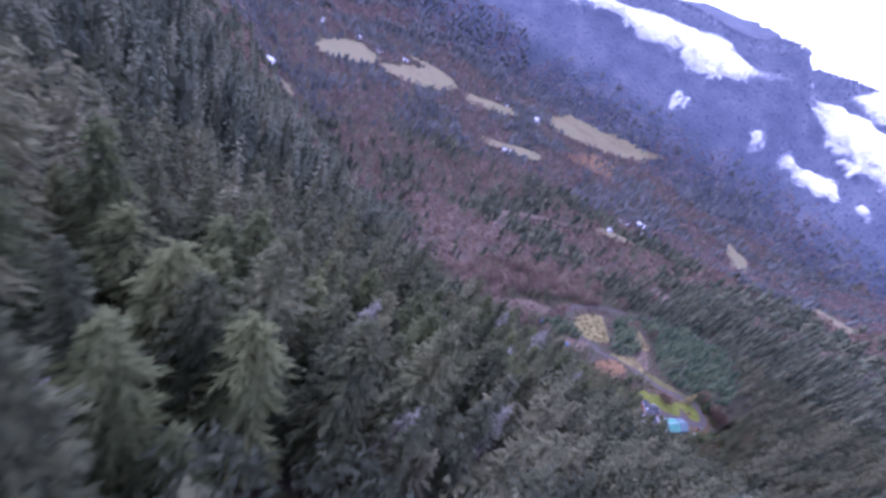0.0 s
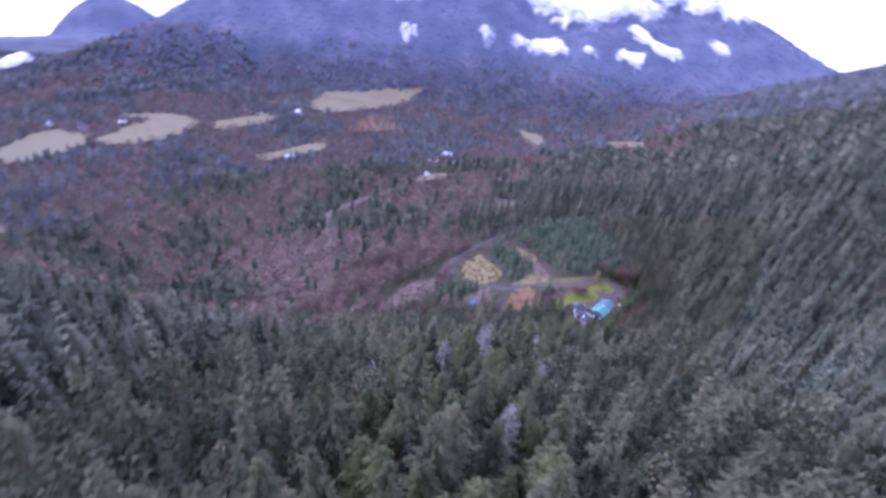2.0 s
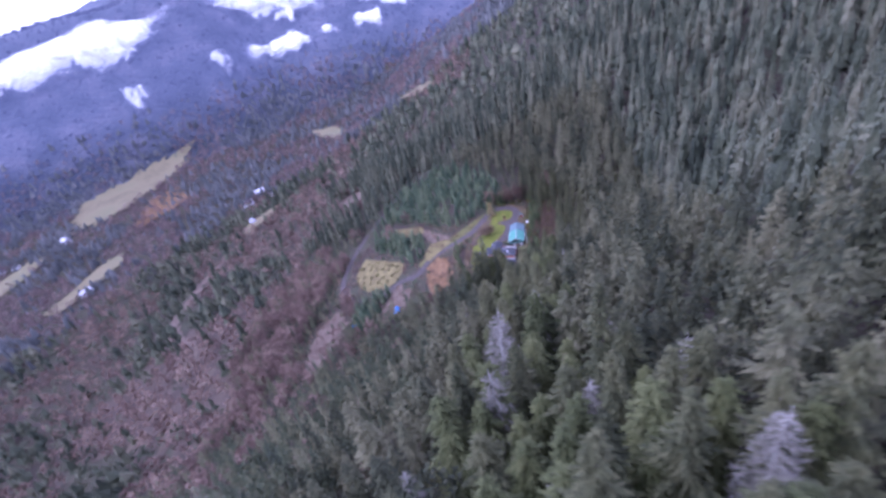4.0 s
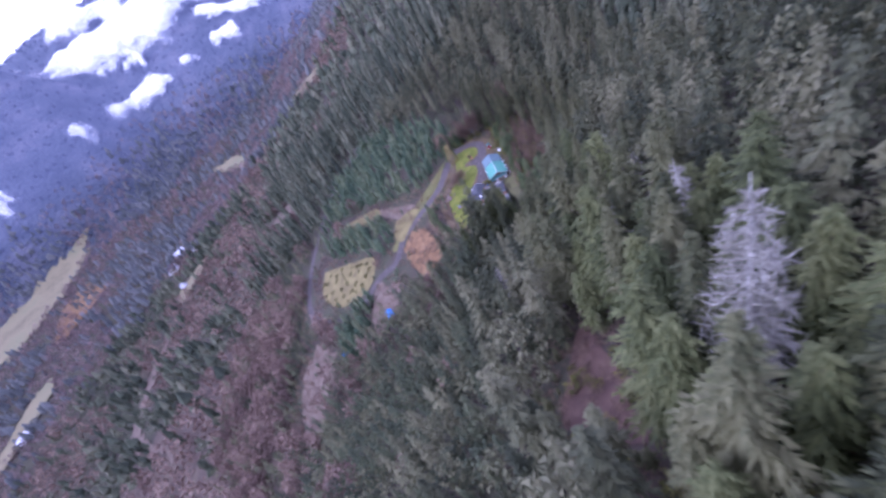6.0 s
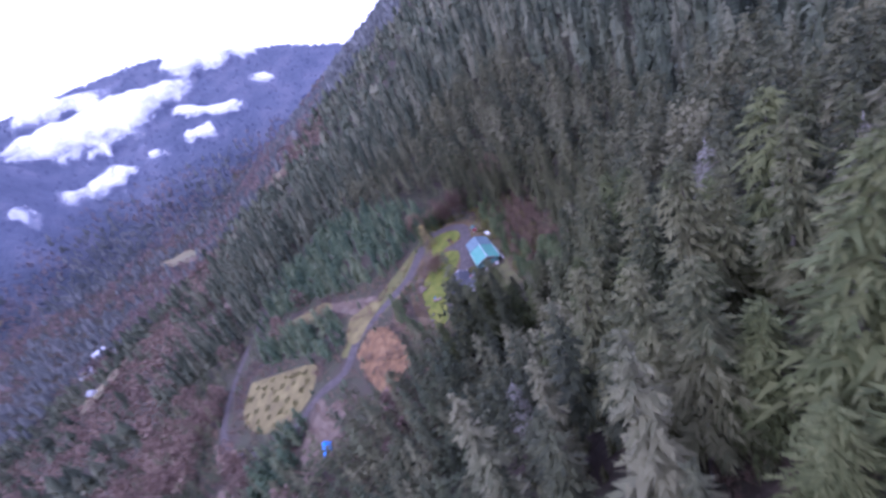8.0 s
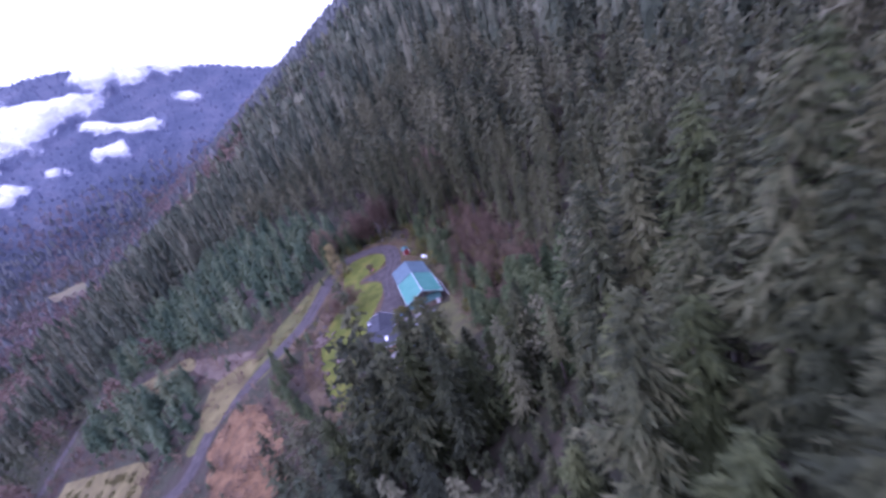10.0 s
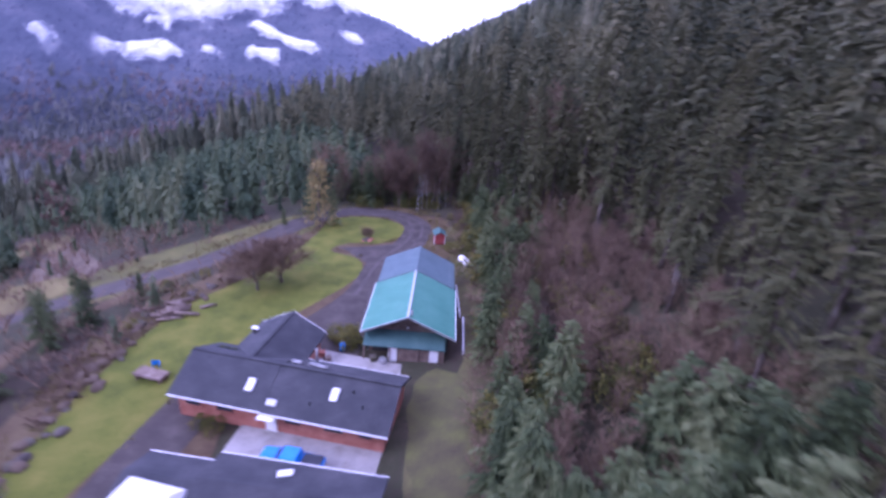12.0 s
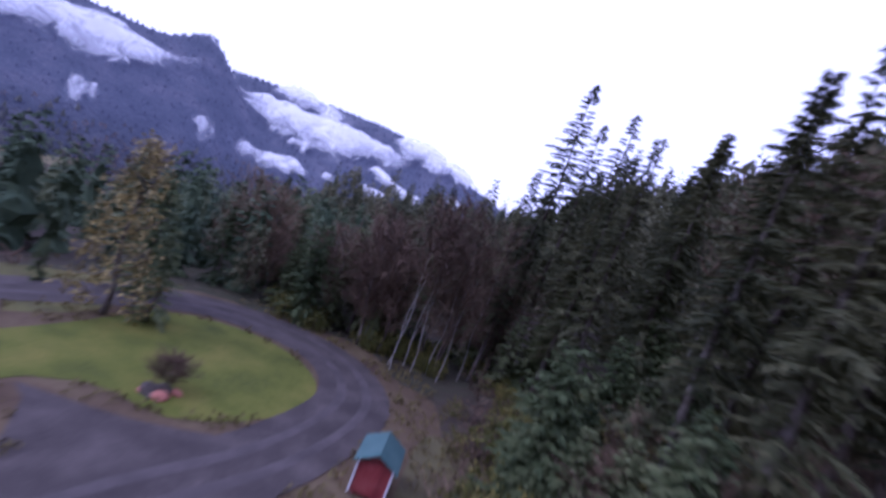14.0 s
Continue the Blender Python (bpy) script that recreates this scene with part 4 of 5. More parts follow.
def cloud(points, half, body, seed):
    """A bank of vapour lying on the slope along a line in plan: billowing layers that thin out to its edges."""
    line = smooth_line([(*p, 0) for p in points], 8)
    across, layers = 14, 3
    vs, fs, ds, n = [], [], [], 0
    for k in range(layers):
        for i, p in enumerate(line):
            d = line[min(i + 1, len(line) - 1)] - line[max(i - 1, 0)]
            side = Vector((-d.y, d.x, 0)).normalized()
            u = i / (len(line) - 1)
            swell = half * (0.75 + 0.35 * math.sin(9.0 * u + seed) + 0.2 * math.sin(23.0 * u + 2.0 * seed))
            for j in range(across + 1):
                v = 2 * j / across - 1
                q = p + side * v * swell * (1.6 - 0.12 * k)
                edge = max(0.0, 1 - abs(v) ** 1.7) * min(1.0, 5 * u, 5 * (1 - u))
                z = ground_z(q.x, q.y) + 10 + half * (0.25 + 0.25 * k) * edge + 0.12 * half * float(waves(q.x / 14, q.y / 14, seed + k))
                vs.append((q.x, q.y, z))
                ds.append(body * edge - 1.0 * (1 - edge))
        w = across + 1
        fs += [(n + i * w + j, n + i * w + j + 1, n + (i + 1) * w + j + 1, n + (i + 1) * w + j) for i in range(len(line) - 1) for j in range(across)]
        n = len(vs)
    ob = fast_mesh("cloud", np.array(vs), np.array(fs), M_CLOUD, True)
    ob.data.attributes.new("thickness", "FLOAT", "POINT").data.foreach_set("value", np.array(ds, dtype=np.float32))
    return tagged(ob, "white ragged cloud bank clinging to the mountainside", "cloud", kind="stuff")


for i, (pts, half, body) in enumerate([
        ([(-1400, 520), (-1310, 620), (-1218, 713), (-1100, 850), (-1000, 960), (-920, 1090)], 33, 0.75),
        ([(-1010, 1230), (-880, 1295), (-760, 1325), (-640, 1365), (-540, 1400), (-440, 1450)], 68, 0.9),
        ([(-600, 1490), (-450, 1525), (-360, 1520), (-230, 1560)], 52, 0.6),
        ([(-1000, 1440), (-850, 1440), (-680, 1455)], 50, 0.6),
        ([(-560, 1350), (-430, 1312), (-330, 1322)], 22, 0.8),
        ([(-520, 1230), (-470, 1238), (-420, 1248)], 26, 0.55),
        ([(-820, 1095), (-735, 1120), (-680, 1155), (-610, 1165)], 30, 0.45),
        ([(-850, 990), (-790, 1015)], 24, 0.2), ([(-610, 1185), (-550, 1205)], 20, 0.15), ([(-990, 790), (-950, 850)], 24, 0.15),
        ([(-1570, 50), (-1470, -30)], 30, 0.6), ([(255, 885), (305, 918)], 17, 0.1), ([(-760, 1230), (-690, 1265)], 24, 0.2), ([(-330, 1400), (-240, 1400)], 20, 0.3)]):
    cloud(pts, half, body, 40 + i)


# ---- the garage ----
def slope_slab(x0, z0, x1, z1, y0, y1, thick):
    """A sloping slab between two long edges that run along y."""
    v = [(x0, y0, z0), (x1, y0, z1), (x1, y1, z1), (x0, y1, z0)]
    v += [(a, b, c - thick) for a, b, c in v]
    return v, [(0, 1, 2, 3), (7, 6, 5, 4), (0, 4, 5, 1), (1, 5, 6, 2), (2, 6, 7, 3), (3, 7, 4, 0)]


def seamed_slope(parent, name, xe, ze, xr, zr, y0, y1, mat, label):
    roof = link_mesh(name, *slope_slab(xe, ze, xr, zr, y0, y1, 0.10), mat, parent, label)
    n = int((y1 - y0) / 0.45)
    for i in range(1, n):
        y = y0 + (y1 - y0) * i / n
        link_mesh("seam", *slope_slab(xe, ze + 0.035, xr, zr + 0.035, y - 0.014, y + 0.014, 0.04), mat, roof)
    return roof


garage = thing("garage", pose(0, 0, 0), "long garage with a teal and grey-blue metal roof and teal siding", "garage")
for s in (-1, 1):
    # the western eave is a little shorter and higher than the eastern one
    xe, ze = (4.85, 3.15) if s > 0 else (4.6, 3.32)
    seamed_slope(garage, "roof", xe * s, ze, 0, 5.35, -0.2, 10.4, M_TEAL, "bright teal seamed metal roof slope")
    seamed_slope(garage, "roof", (xe - 0.1) * s, ze - 0.1, 0, 5.22, 10.4, 18.2, M_SLATE, "grey-blue seamed metal roof slope")
    # dark strip laid on the grey slope for the step's shadow line
    link_mesh("roof_step_shade", *slope_slab((xe - 0.07) * s, ze - 0.06, 0, 5.265, 10.402, 10.78, 0.035), M_SHADE, garage, "dark step between the two roofs")
    part("fascia", box(min((xe + 0.01) * s, (xe + 0.07) * s), max((xe + 0.01) * s, (xe + 0.07) * s), -0.2, 10.4, ze - 0.17, ze + 0.01), M_WHITE, garage, "pale eave fascia")
    link_mesh("barge_board", *slope_slab((xe + 0.02) * s, ze + 0.02, 0, 5.38, -0.27, -0.2, 0.2), M_METAL, garage, "pale metal gable trim")
    part("side_wall", box(min(4.0 * s, 4.15 * s), max(4.0 * s, 4.15 * s), 1.4, 17.7, 0, 3.35), M_SIDING, garage)
part("ridge_cap", box(-0.12, 0.12, -0.25, 10.4, 5.33, 5.42), M_METAL, garage, "pale ridge capping")
part("ridge_cap", box(-0.12, 0.12, 10.4, 18.2, 5.2, 5.29), M_SLATE, garage)
# dark bar for the same shade, at eave height
part("roof_step_shade", box(-4.5, 4.75, 10.38, 10.44, 2.95, 3.05), M_SHADE, garage)
for y in (1.4, 17.7):
    link_mesh("gable_wall", [(-4.15, y, 0), (4.15, y, 0), (4.15, y, 3.3), (0, y, 5.1), (-4.15, y, 3.3), (-4.15, y + 0.12, 0), (4.15, y + 0.12, 0), (4.15, y + 0.12, 3.3), (0, y + 0.12, 5.1), (-4.15, y + 0.12, 3.3)],
              [(0, 1, 2, 3, 4), (9, 8, 7, 6, 5), (0, 5, 6, 1), (1, 6, 7, 2), (2, 7, 8, 3), (3, 8, 9, 4), (4, 9, 5, 0)], M_WOODEN, garage, "brownish timber gable wall")
porch = link_mesh("porch_roof", [(-4.3, -0.5, 1.95), (3.9, -0.5, 1.95), (3.9, 1.4, 2.75), (-4.3, 1.4, 2.75), (-4.3, -0.5, 1.85), (3.9, -0.5, 1.85), (3.9, 1.4, 2.65), (-4.3, 1.4, 2.65)],
                  [(0, 1, 2, 3), (7, 6, 5, 4), (0, 4, 5, 1), (1, 5, 6, 2), (2, 6, 7, 3), (3, 7, 4, 0)], M_PORCH, garage, "teal metal porch roof under the gable, its shade put into the colour")
for x in (-4.2, -1.6, 1.2, 3.8):
    part("post", box(x - 0.07, x + 0.07, -0.45, -0.31, 0, 1.9), M_WOODEN, garage)
# flat dark panel on the wall; the unlit inside put into its colour
part("doorway", box(-3.6, -1.9, 1.36, 1.4, 0.05, 2.0), M_SHADE, garage, "dark panel for the unlit open doorway")
part("front_wall", box(-0.85, 2.35, -0.30, -0.18, 0, 1.84), M_WOODEN, garage, "brown timber front wall")
part("front_wall", box(3.3, 3.85, -0.30, -0.18, 0, 1.84), M_WOODEN, garage, "brown timber front wall")
part("door", box(2.38, 3.28, -0.36, -0.24, 0.05, 1.82, None, 0.01), M_WHITE, garage, "white panel door")
part("door", box(-1.75, -0.9, -0.34, -0.24, 0.05, 1.8, None, 0.01), M_WHITE, garage, "white panel door")
lamp = part("wall_lamp", box(-0.12, 0.12, 1.2, 1.4, 3.1, 3.25, None, 0.03), M_WHITE, garage, "small white lamp on the gable")
tube_part("flue", [(0.35, 0.3, 5.0), (0.35, 0.3, 5.75)], [0.09, 0.09], M_METAL, garage, "thin metal flue pipe")
tube_part("flue_cap", [(0.35, 0.3, 5.75), (0.35, 0.3, 5.85)], [0.15, 0.05], M_METAL, garage)
for s, x0 in ((-1, -4.16), (1, 4.15)):
    for k in range(3):
        y = 4 + 5 * k
        w = part("window", box(x0, x0 + 0.03, y, y + 1.1, 1.2, 2.2), M_GLASS, garage, "small dark window")
        part("frame", box(x0 - 0.02, x0 + 0.05, y - 0.06, y + 1.16, 1.12, 1.2), M_WHITE, w)

for a, b in (((5.2, 16.6), (5.6, 8.4)), ((6.0, 8.3), (5.9, 1.0))):
    za, zb = ground_z(*a) + 0.12, ground_z(*b) + 0.12
    p = tube_part("white_pipe", [(*a, za), ((a[0] + b[0]) / 2, (a[1] + b[1]) / 2, (za + zb) / 2 + 0.1), (*b, zb)], [0.1, 0.1, 0.1], M_WHITE, None, sides=10)
    tagged(p, "long white plastic pipe lying on the soil by the garage", "pipe", "white pipes")

# ---- the house ----
HOUSE = pose(-8.7, -7.84, 0, 0, 0, -8.5)
house = thing("house", HOUSE, "low red brick house with a dark grey shingle roof", "house")


def prism_roof(parent, x0, x1, y0, y1, eave, ridge, mat, label, along="x"):
    """Two thick slopes whose ridge runs along x (or y)."""
    for s in (-1, 1):
        if along == "x":
            ym, ye = (y0 + y1) / 2, y0 if s < 0 else y1
            v = [(x0, ye, eave), (x1, ye, eave), (x1, ym, ridge), (x0, ym, ridge)]
        else:
            xm, xe = (x0 + x1) / 2, x0 if s < 0 else x1
            v = [(xe, y0, eave), (xe, y1, eave), (xm, y1, ridge), (xm, y0, ridge)]
        v += [(a, b, c - 0.16) for a, b, c in v]
        link_mesh("roof", v, [(0, 1, 2, 3), (7, 6, 5, 4), (0, 4, 5, 1), (1, 5, 6, 2), (2, 6, 7, 3), (3, 7, 4, 0)], mat, parent, label)


prism_roof(house, -9.2, -1.2, -3.75, 3.75, 2.45, 4.35, M_SHINGLE, "dark grey asphalt shingle slope")
prism_roof(house, -1.2, 9.15, -3.85, 3.7, 2.38, 4.25, M_SHINGLE, "dark grey asphalt shingle slope")
prism_roof(house, -7.6, -0.6, 0.4, 8.2, 2.42, 4.3, M_SHINGLE, "dark grey asphalt shingle slope", "y")
part("ridge_shingles", box(-9.2, 9.15, -0.16, 0.16, 4.24, 4.39), M_SHINGLE, house)
part("ridge_shingles", box(-4.26, -3.94, 0.2, 8.2, 4.22, 4.34), M_SHINGLE, house)
for x0, x1 in ((-8.7, -0.9), (-0.9, 8.7)):
    part("core_wall", box(x0, x1, -3.2, 3.2, 0, 2.42), M_BRICK, house, "red brick wall")
part("core_wall", box(-7.1, -1.1, 3.2, 7.7, 0, 2.42), M_BRICK, house, "red brick wall")
for x0, x1, y in ((-9.2, -1.2, -3.83), (-1.2, 9.15, -3.93)):
    part("gutter", box(x0, x1, y, y + 0.1, 2.28, 2.42, None, 0.02), M_WHITE, house, "white gutter along the eave")
part("gutter", box(-0.5, 9.15, 3.68, 3.78, 2.26, 2.38, None, 0.02), M_WHITE, house, "white gutter along the eave")
for x in (-9.24, 9.13):
    for s in (-1, 1):
        link_mesh("barge_board", [(x, 3.75 * s, 2.46), (x + 0.05, 3.75 * s, 2.46), (x + 0.05, 0, 4.36), (x, 0, 4.36), (x, 3.75 * s, 2.24), (x + 0.05, 3.75 * s, 2.24), (x + 0.05, 0, 4.14), (x, 0, 4.14)],
                  [(0, 1, 2, 3), (7, 6, 5, 4), (0, 4, 5, 1), (2, 6, 7, 3), (3, 7, 4, 0), (1, 5, 6, 2)], M_SHINGLE, house, "dark gable trim")
    link_mesh("gable", [(x * 0.955, -3.2, 2.3), (x * 0.955, 3.2, 2.3), (x * 0.955, 0, 4.05), (x * 0.94, -3.2, 2.3), (x * 0.94, 3.2, 2.3), (x * 0.94, 0, 4.05)],
              [(0, 1, 2), (5, 4, 3), (0, 3, 4, 1), (1, 4, 5, 2), (2, 5, 3, 0)], M_BRICK, house)
for s in (-1, 1):
    link_mesh("barge_board", [(-4.1 + 3.5 * s, 8.2, 2.43), (-4.1, 8.2, 4.31), (-4.1, 8.26, 4.31), (-4.1 + 3.5 * s, 8.26, 2.43), (-4.1 + 3.5 * s, 8.2, 2.2), (-4.1, 8.2, 4.08), (-4.1, 8.26, 4.08), (-4.1 + 3.5 * s, 8.26, 2.2)],
              [(0, 1, 2, 3), (7, 6, 5, 4), (0, 4, 5, 1), (1, 5, 6, 2), (2, 6, 7, 3), (3, 7, 4, 0)], M_WHITE, house, "white gable trim")


def roof_z(y):
    return 4.35 - (4.35 - 2.45) * abs(y) / 3.75


for x, y, w, d in ((-2.9, -2.0, 0.62, 1.1), (4.1, -1.6, 0.62, 1.1)):
    sky = part("skylight", box(-w / 2, w / 2, -d / 2, d / 2, 0, 0.16, pose(x, y, roof_z(y) - 0.02, 27, 0, 0), 0.03), M_WHITE, house, "white domed skylight")
for x, y in ((-7.9, 2.0), (-6.9, 1.9)):
    part("skylight", box(-0.4, 0.4, -0.45, 0.45, 0, 0.1, pose(x, y, roof_z(y) - 0.02, -27, 0, 0), 0.02), M_GLASS, house, "dark glass skylight")
for x, y in ((-0.6, -3.0), (-0.5, 1.4), (1.0, 1.5), (1.9, 1.2)):
    part("roof_vent", box(-0.42, 0.42, -0.26, 0.26, 0, 0.18, pose(x, y, roof_z(y) - 0.02, 27 if y < 0 else -27, 0, 0), 0.03), M_METAL, house, "pale metal roof vent")
for x, y in ((5.5, -1.2), (6.6, -2.2), (2.4, -2.6)):
    tube_part("vent_pipe", [(x, y, roof_z(y) - 0.1), (x, y, roof_z(y) + 0.35)], [0.06, 0.06], M_BLACK, house, sides=8)
chimney = part("chimney", box(-6.9, -6.55, 5.3, 5.65, 2.4, 3.45, None, 0.02), M_SHINGLE, house, "small dark chimney with a white cap")
part("cap", box(-7.05, -6.4, 5.25, 5.7, 3.45, 3.55, None, 0.02), M_WHITE, chimney)
tube_part("stove_pipe", [(0.6, 3.0, 2.6), (0.6, 3.0, 4.2)], [0.1, 0.1], M_METAL, house, "tall metal stove pipe")
for x, w in ((-7.4, 1.2), (-4.6, 1.4), (1.2, 1.3), (4.6, 1.5), (7.2, 1.0)):
    win = part("window", box(x - w / 2, x + w / 2, -3.24, -3.2, 1.3, 2.0), M_GLASS, house, "dark window in the brick wall")
    part("sill", box(x - w / 2 - 0.08, x + w / 2 + 0.08, -3.32, -3.2, 1.22, 1.3), M_BRICK, win, "brick sill")
    part("lintel", box(x - w / 2 - 0.08, x + w / 2 + 0.08, -3.27, -3.2, 2.0, 2.1), M_BRICK, win, "brick lintel")
part("front_door", box(-1.1, -0.15, -3.27, -3.2, 0.05, 2.1, None, 0.01), M_WHITE, house, "white front door")
porch_roof = part("door_canopy", box(-1.3, 0.05, -4.3, -3.2, 2.12, 2.2, None, 0.02), M_WHITE, house, "small white canopy over the door")

# concrete by the house
def slab(name, corners, top, mat, label, category):
    v = [(*c, top) for c in corners] + [(*c, top - 0.5) for c in corners]
    n = len(corners)
    f = [tuple(range(n)), tuple(range(2 * n - 1, n - 1, -1))] + [(i, i + n, (i + 1) % n + n, (i + 1) % n) for i in range(n)]
    return tagged(link_mesh(name, v, f, mat), label, category, kind="structure")


slab("patio", [(-9.2, 0.6), (-9.6, -3.2), (-0.2, -4.4), (-0.3, -0.9)], 0.25, M_CONCRETE, "pale concrete patio between house and garage", "patio")
slab("truck_pad", [(-12.4, -10.6), (-12.8, -14.6), (0.3, -16.6), (0.2, -12.2)], 0.22, M_CONCRETE, "worn concrete parking pad behind the brick house", "parking pad")


# ---- the carport ----
carport = thing("carport", pose(-8.2, -18.9, 0, 0, 0, -5), "long low carport with a grey shingle roof", "carport")
prism_roof(carport, -3.6, 8.3, -3.0, 3.0, 2.5, 3.5, M_SHINGLE, "grey shingle roof slope")
prism_roof(carport, -8.4, -3.6, -2.6, 2.3, 2.42, 3.25, M_SHINGLE, "grey shingle roof slope")
part("gutter", box(-3.6, 8.3, 2.98, 3.1, 2.34, 2.5, None, 0.02), M_WHITE, carport, "pale gutter board")
part("gutter", box(-8.4, -3.6, 2.28, 2.4, 2.26, 2.42, None, 0.02), M_WHITE, carport, "pale gutter board")
part("wall", box(-8.0, 7.9, -2.4, -2.25, 0, 2.4), M_WOODEN, carport)
for x in (-7.9, -3.7, 0.2, 4.0, 7.8):
    part("post", box(x - 0.08, x + 0.08, 2.0, 2.16, 0, 2.45), M_WOODEN, carport)
part("skylight", box(-0.5, 0.5, -0.35, 0.35, 0, 0.14, pose(1.6, 1.6, 2.98, -18, 0, 20), 0.03), M_WHITE, carport, "white skylight panel")
canopy = thing("party_tent", pose(-14.2, -19.8, ground_z(-14.2, -19.8), 0, 0, -12), "white canopy tent beside the carport", "tent")
link_mesh("cover", [(-2.2, -1.6, 3.0), (2.2, -1.6, 3.0), (2.2, 1.6, 3.0), (-2.2, 1.6, 3.0), (-1.6, 0, 3.75), (1.6, 0, 3.75), (-2.2, -1.6, 2.7), (2.2, -1.6, 2.7), (2.2, 1.6, 2.7), (-2.2, 1.6, 2.7)],
          [(0, 1, 5, 4), (1, 2, 5), (2, 3, 4, 5), (3, 0, 4), (0, 6, 7, 1), (1, 7, 8, 2), (2, 8, 9, 3), (3, 9, 6, 0)], M_WHITE, canopy)
for x in (-2.15, 2.15):
    for y in (-1.55, 1.55):
        tube_part("pole", [(x, y, -0.1), (x, y, 2.75)], [0.035, 0.035], M_METAL, canopy, sides=6)


# ---- the pick-up ----
def pickup(m):
    t = thing("pickup_truck", m, "bright blue pick-up truck with a black bed cover", "pick-up truck")
    bm = bmesh.new()
    profile = [(-2.35, 0.45), (-2.35, 0.95), (-2.2, 1.02), (-1.05, 1.08), (2.35, 1.02), (2.38, 0.45), (1.95, 0.38), (-1.9, 0.38)]
    left = [bm.verts.new((x, -0.88, z)) for x, z in profile]
    right = [bm.verts.new((x, 0.88, z)) for x, z in profile]
    bm.faces.new(left), bm.faces.new(right[::-1])
    for i in range(len(profile)):
        j = (i + 1) % len(profile)
        bm.faces.new((left[i], left[j], right[j], right[i]))
    bmesh.ops.bevel(bm, geom=bm.edges[:], offset=0.06, segments=2, affect="EDGES")
    part("body", bm, M_BLUE, t, smooth=False)
    bm = bmesh.new()
    lo, hi = [(-1.15, -0.84), (0.75, -0.84), (0.75, 0.84), (-1.15, 0.84)], [(-0.6, -0.66), (0.6, -0.66), (0.6, 0.66), (-0.6, 0.66)]
    a, b = [bm.verts.new((x, y, 1.02)) for x, y in lo], [bm.verts.new((x, y, 1.62)) for x, y in hi]
    bm.faces.new(b)
    for i in range(4):
        j = (i + 1) % 4
        bm.faces.new((a[i], a[j], b[j], b[i]))
    bmesh.ops.bevel(bm, geom=bm.edges[:], offset=0.05, segments=2, affect="EDGES")
    cab = part("cab", bm, M_BLUE, t)
    link_mesh("windscreen", [(-1.16, -0.68, 1.1), (-1.16, 0.68, 1.1), (-0.68, 0.58, 1.58), (-0.68, -0.58, 1.58), (-1.1, -0.68, 1.1), (-1.1, 0.68, 1.1), (-0.62, 0.58, 1.58), (-0.62, -0.58, 1.58)],
              [(0, 1, 2, 3), (7, 6, 5, 4), (0, 4, 5, 1), (2, 6, 7, 3), (1, 5, 6, 2), (3, 7, 4, 0)], M_GLASS, cab, "dark windscreen")
    for y in (-0.80, 0.80):
        part("side_window", box(-0.7, 0.6, min(y, y * 0.97), max(y, y * 0.97), 1.12, 1.45), M_GLASS, cab)
        part("mirror", box(-0.85, -0.65, min(y * 1.12, y * 1.3), max(y * 1.12, y * 1.3), 1.08, 1.24, None, 0.02), M_BLACK, t)
    part("bed_cover", box(0.78, 2.32, -0.8, 0.8, 0.98, 1.1, None, 0.04), M_BLACK, t, "black vinyl bed cover")
    part("tailgate", box(2.36, 2.42, -0.75, 0.75, 0.55, 1.02, None, 0.02), M_BLUE, t)
    part("bumper", box(-2.46, -2.3, -0.85, 0.85, 0.42, 0.62, None, 0.03), M_METAL, t)
    for y in (-0.62, 0.62):
        part("headlight", box(-2.4, -2.33, y - 0.16, y + 0.16, 0.72, 0.88, None, 0.02), M_WHITE, t)
    for x in (-1.5, 1.5):
        for y in (-0.82, 0.82):
            wheel = tube_part("wheel", [(x, y - 0.11, 0.34), (x, y + 0.11, 0.34)], [0.34, 0.34], M_RUBBER, t, sides=18)
            e = 0.125 if y > 0 else -0.125
            tube_part("rim", [(x, y + e - 0.01, 0.34), (x, y + e + 0.01, 0.34)], [0.2, 0.18], M_METAL, wheel, sides=12)
    return t


pickup(pose(-7.1, -14.6, 0.22, 0, 0, -7))

# ---- tank, hut and yard things ----
tank = thing("propane_tank", pose(6.3, 23.3, ground_z(6.3, 23.3), 0, 0, -62), "white propane tank standing on blocks beside the garage", "tank")
tube_part("shell", [(-1.25, 0, 0.75), (-1.12, 0, 0.75), (-0.95, 0, 0.75), (0.95, 0, 0.75), (1.12, 0, 0.75), (1.25, 0, 0.75)], [0.12, 0.36, 0.46, 0.46, 0.36, 0.12], M_WHITE, tank, sides=20)
tube_part("dome", [(0, 0, 1.18), (0, 0, 1.36)], [0.17, 0.13], M_WHITE, tank, sides=12)
for x in (-0.75, 0.75):
    part("foot", box(x - 0.12, x + 0.12, -0.4, 0.4, -0.1, 0.36), M_CONCRETE, tank)

hut = thing("garden_hut", pose(2.4, 32.2, ground_z(2.4, 32.2) + 0.26, 0, 0, 8) @ Matrix.Scale(0.9, 4), "small red wooden hut with a teal metal roof", "hut")
part("wall", box(-0.9, 0.9, -1.1, 1.1, -0.1, 1.75), M_REDWOOD, hut)
for x in (-0.75, 0.75):
    part("skid", box(x - 0.1, x + 0.1, -1.15, 1.15, -0.42, -0.1, None, 0.02), M_WOODEN, hut, "timber skid under the hut")
for i in range(9):
    part("board", box(-0.9 + i * 0.2, -0.72 + i * 0.2, -1.13, -1.1, 0, 1.75), M_REDWOOD, hut)
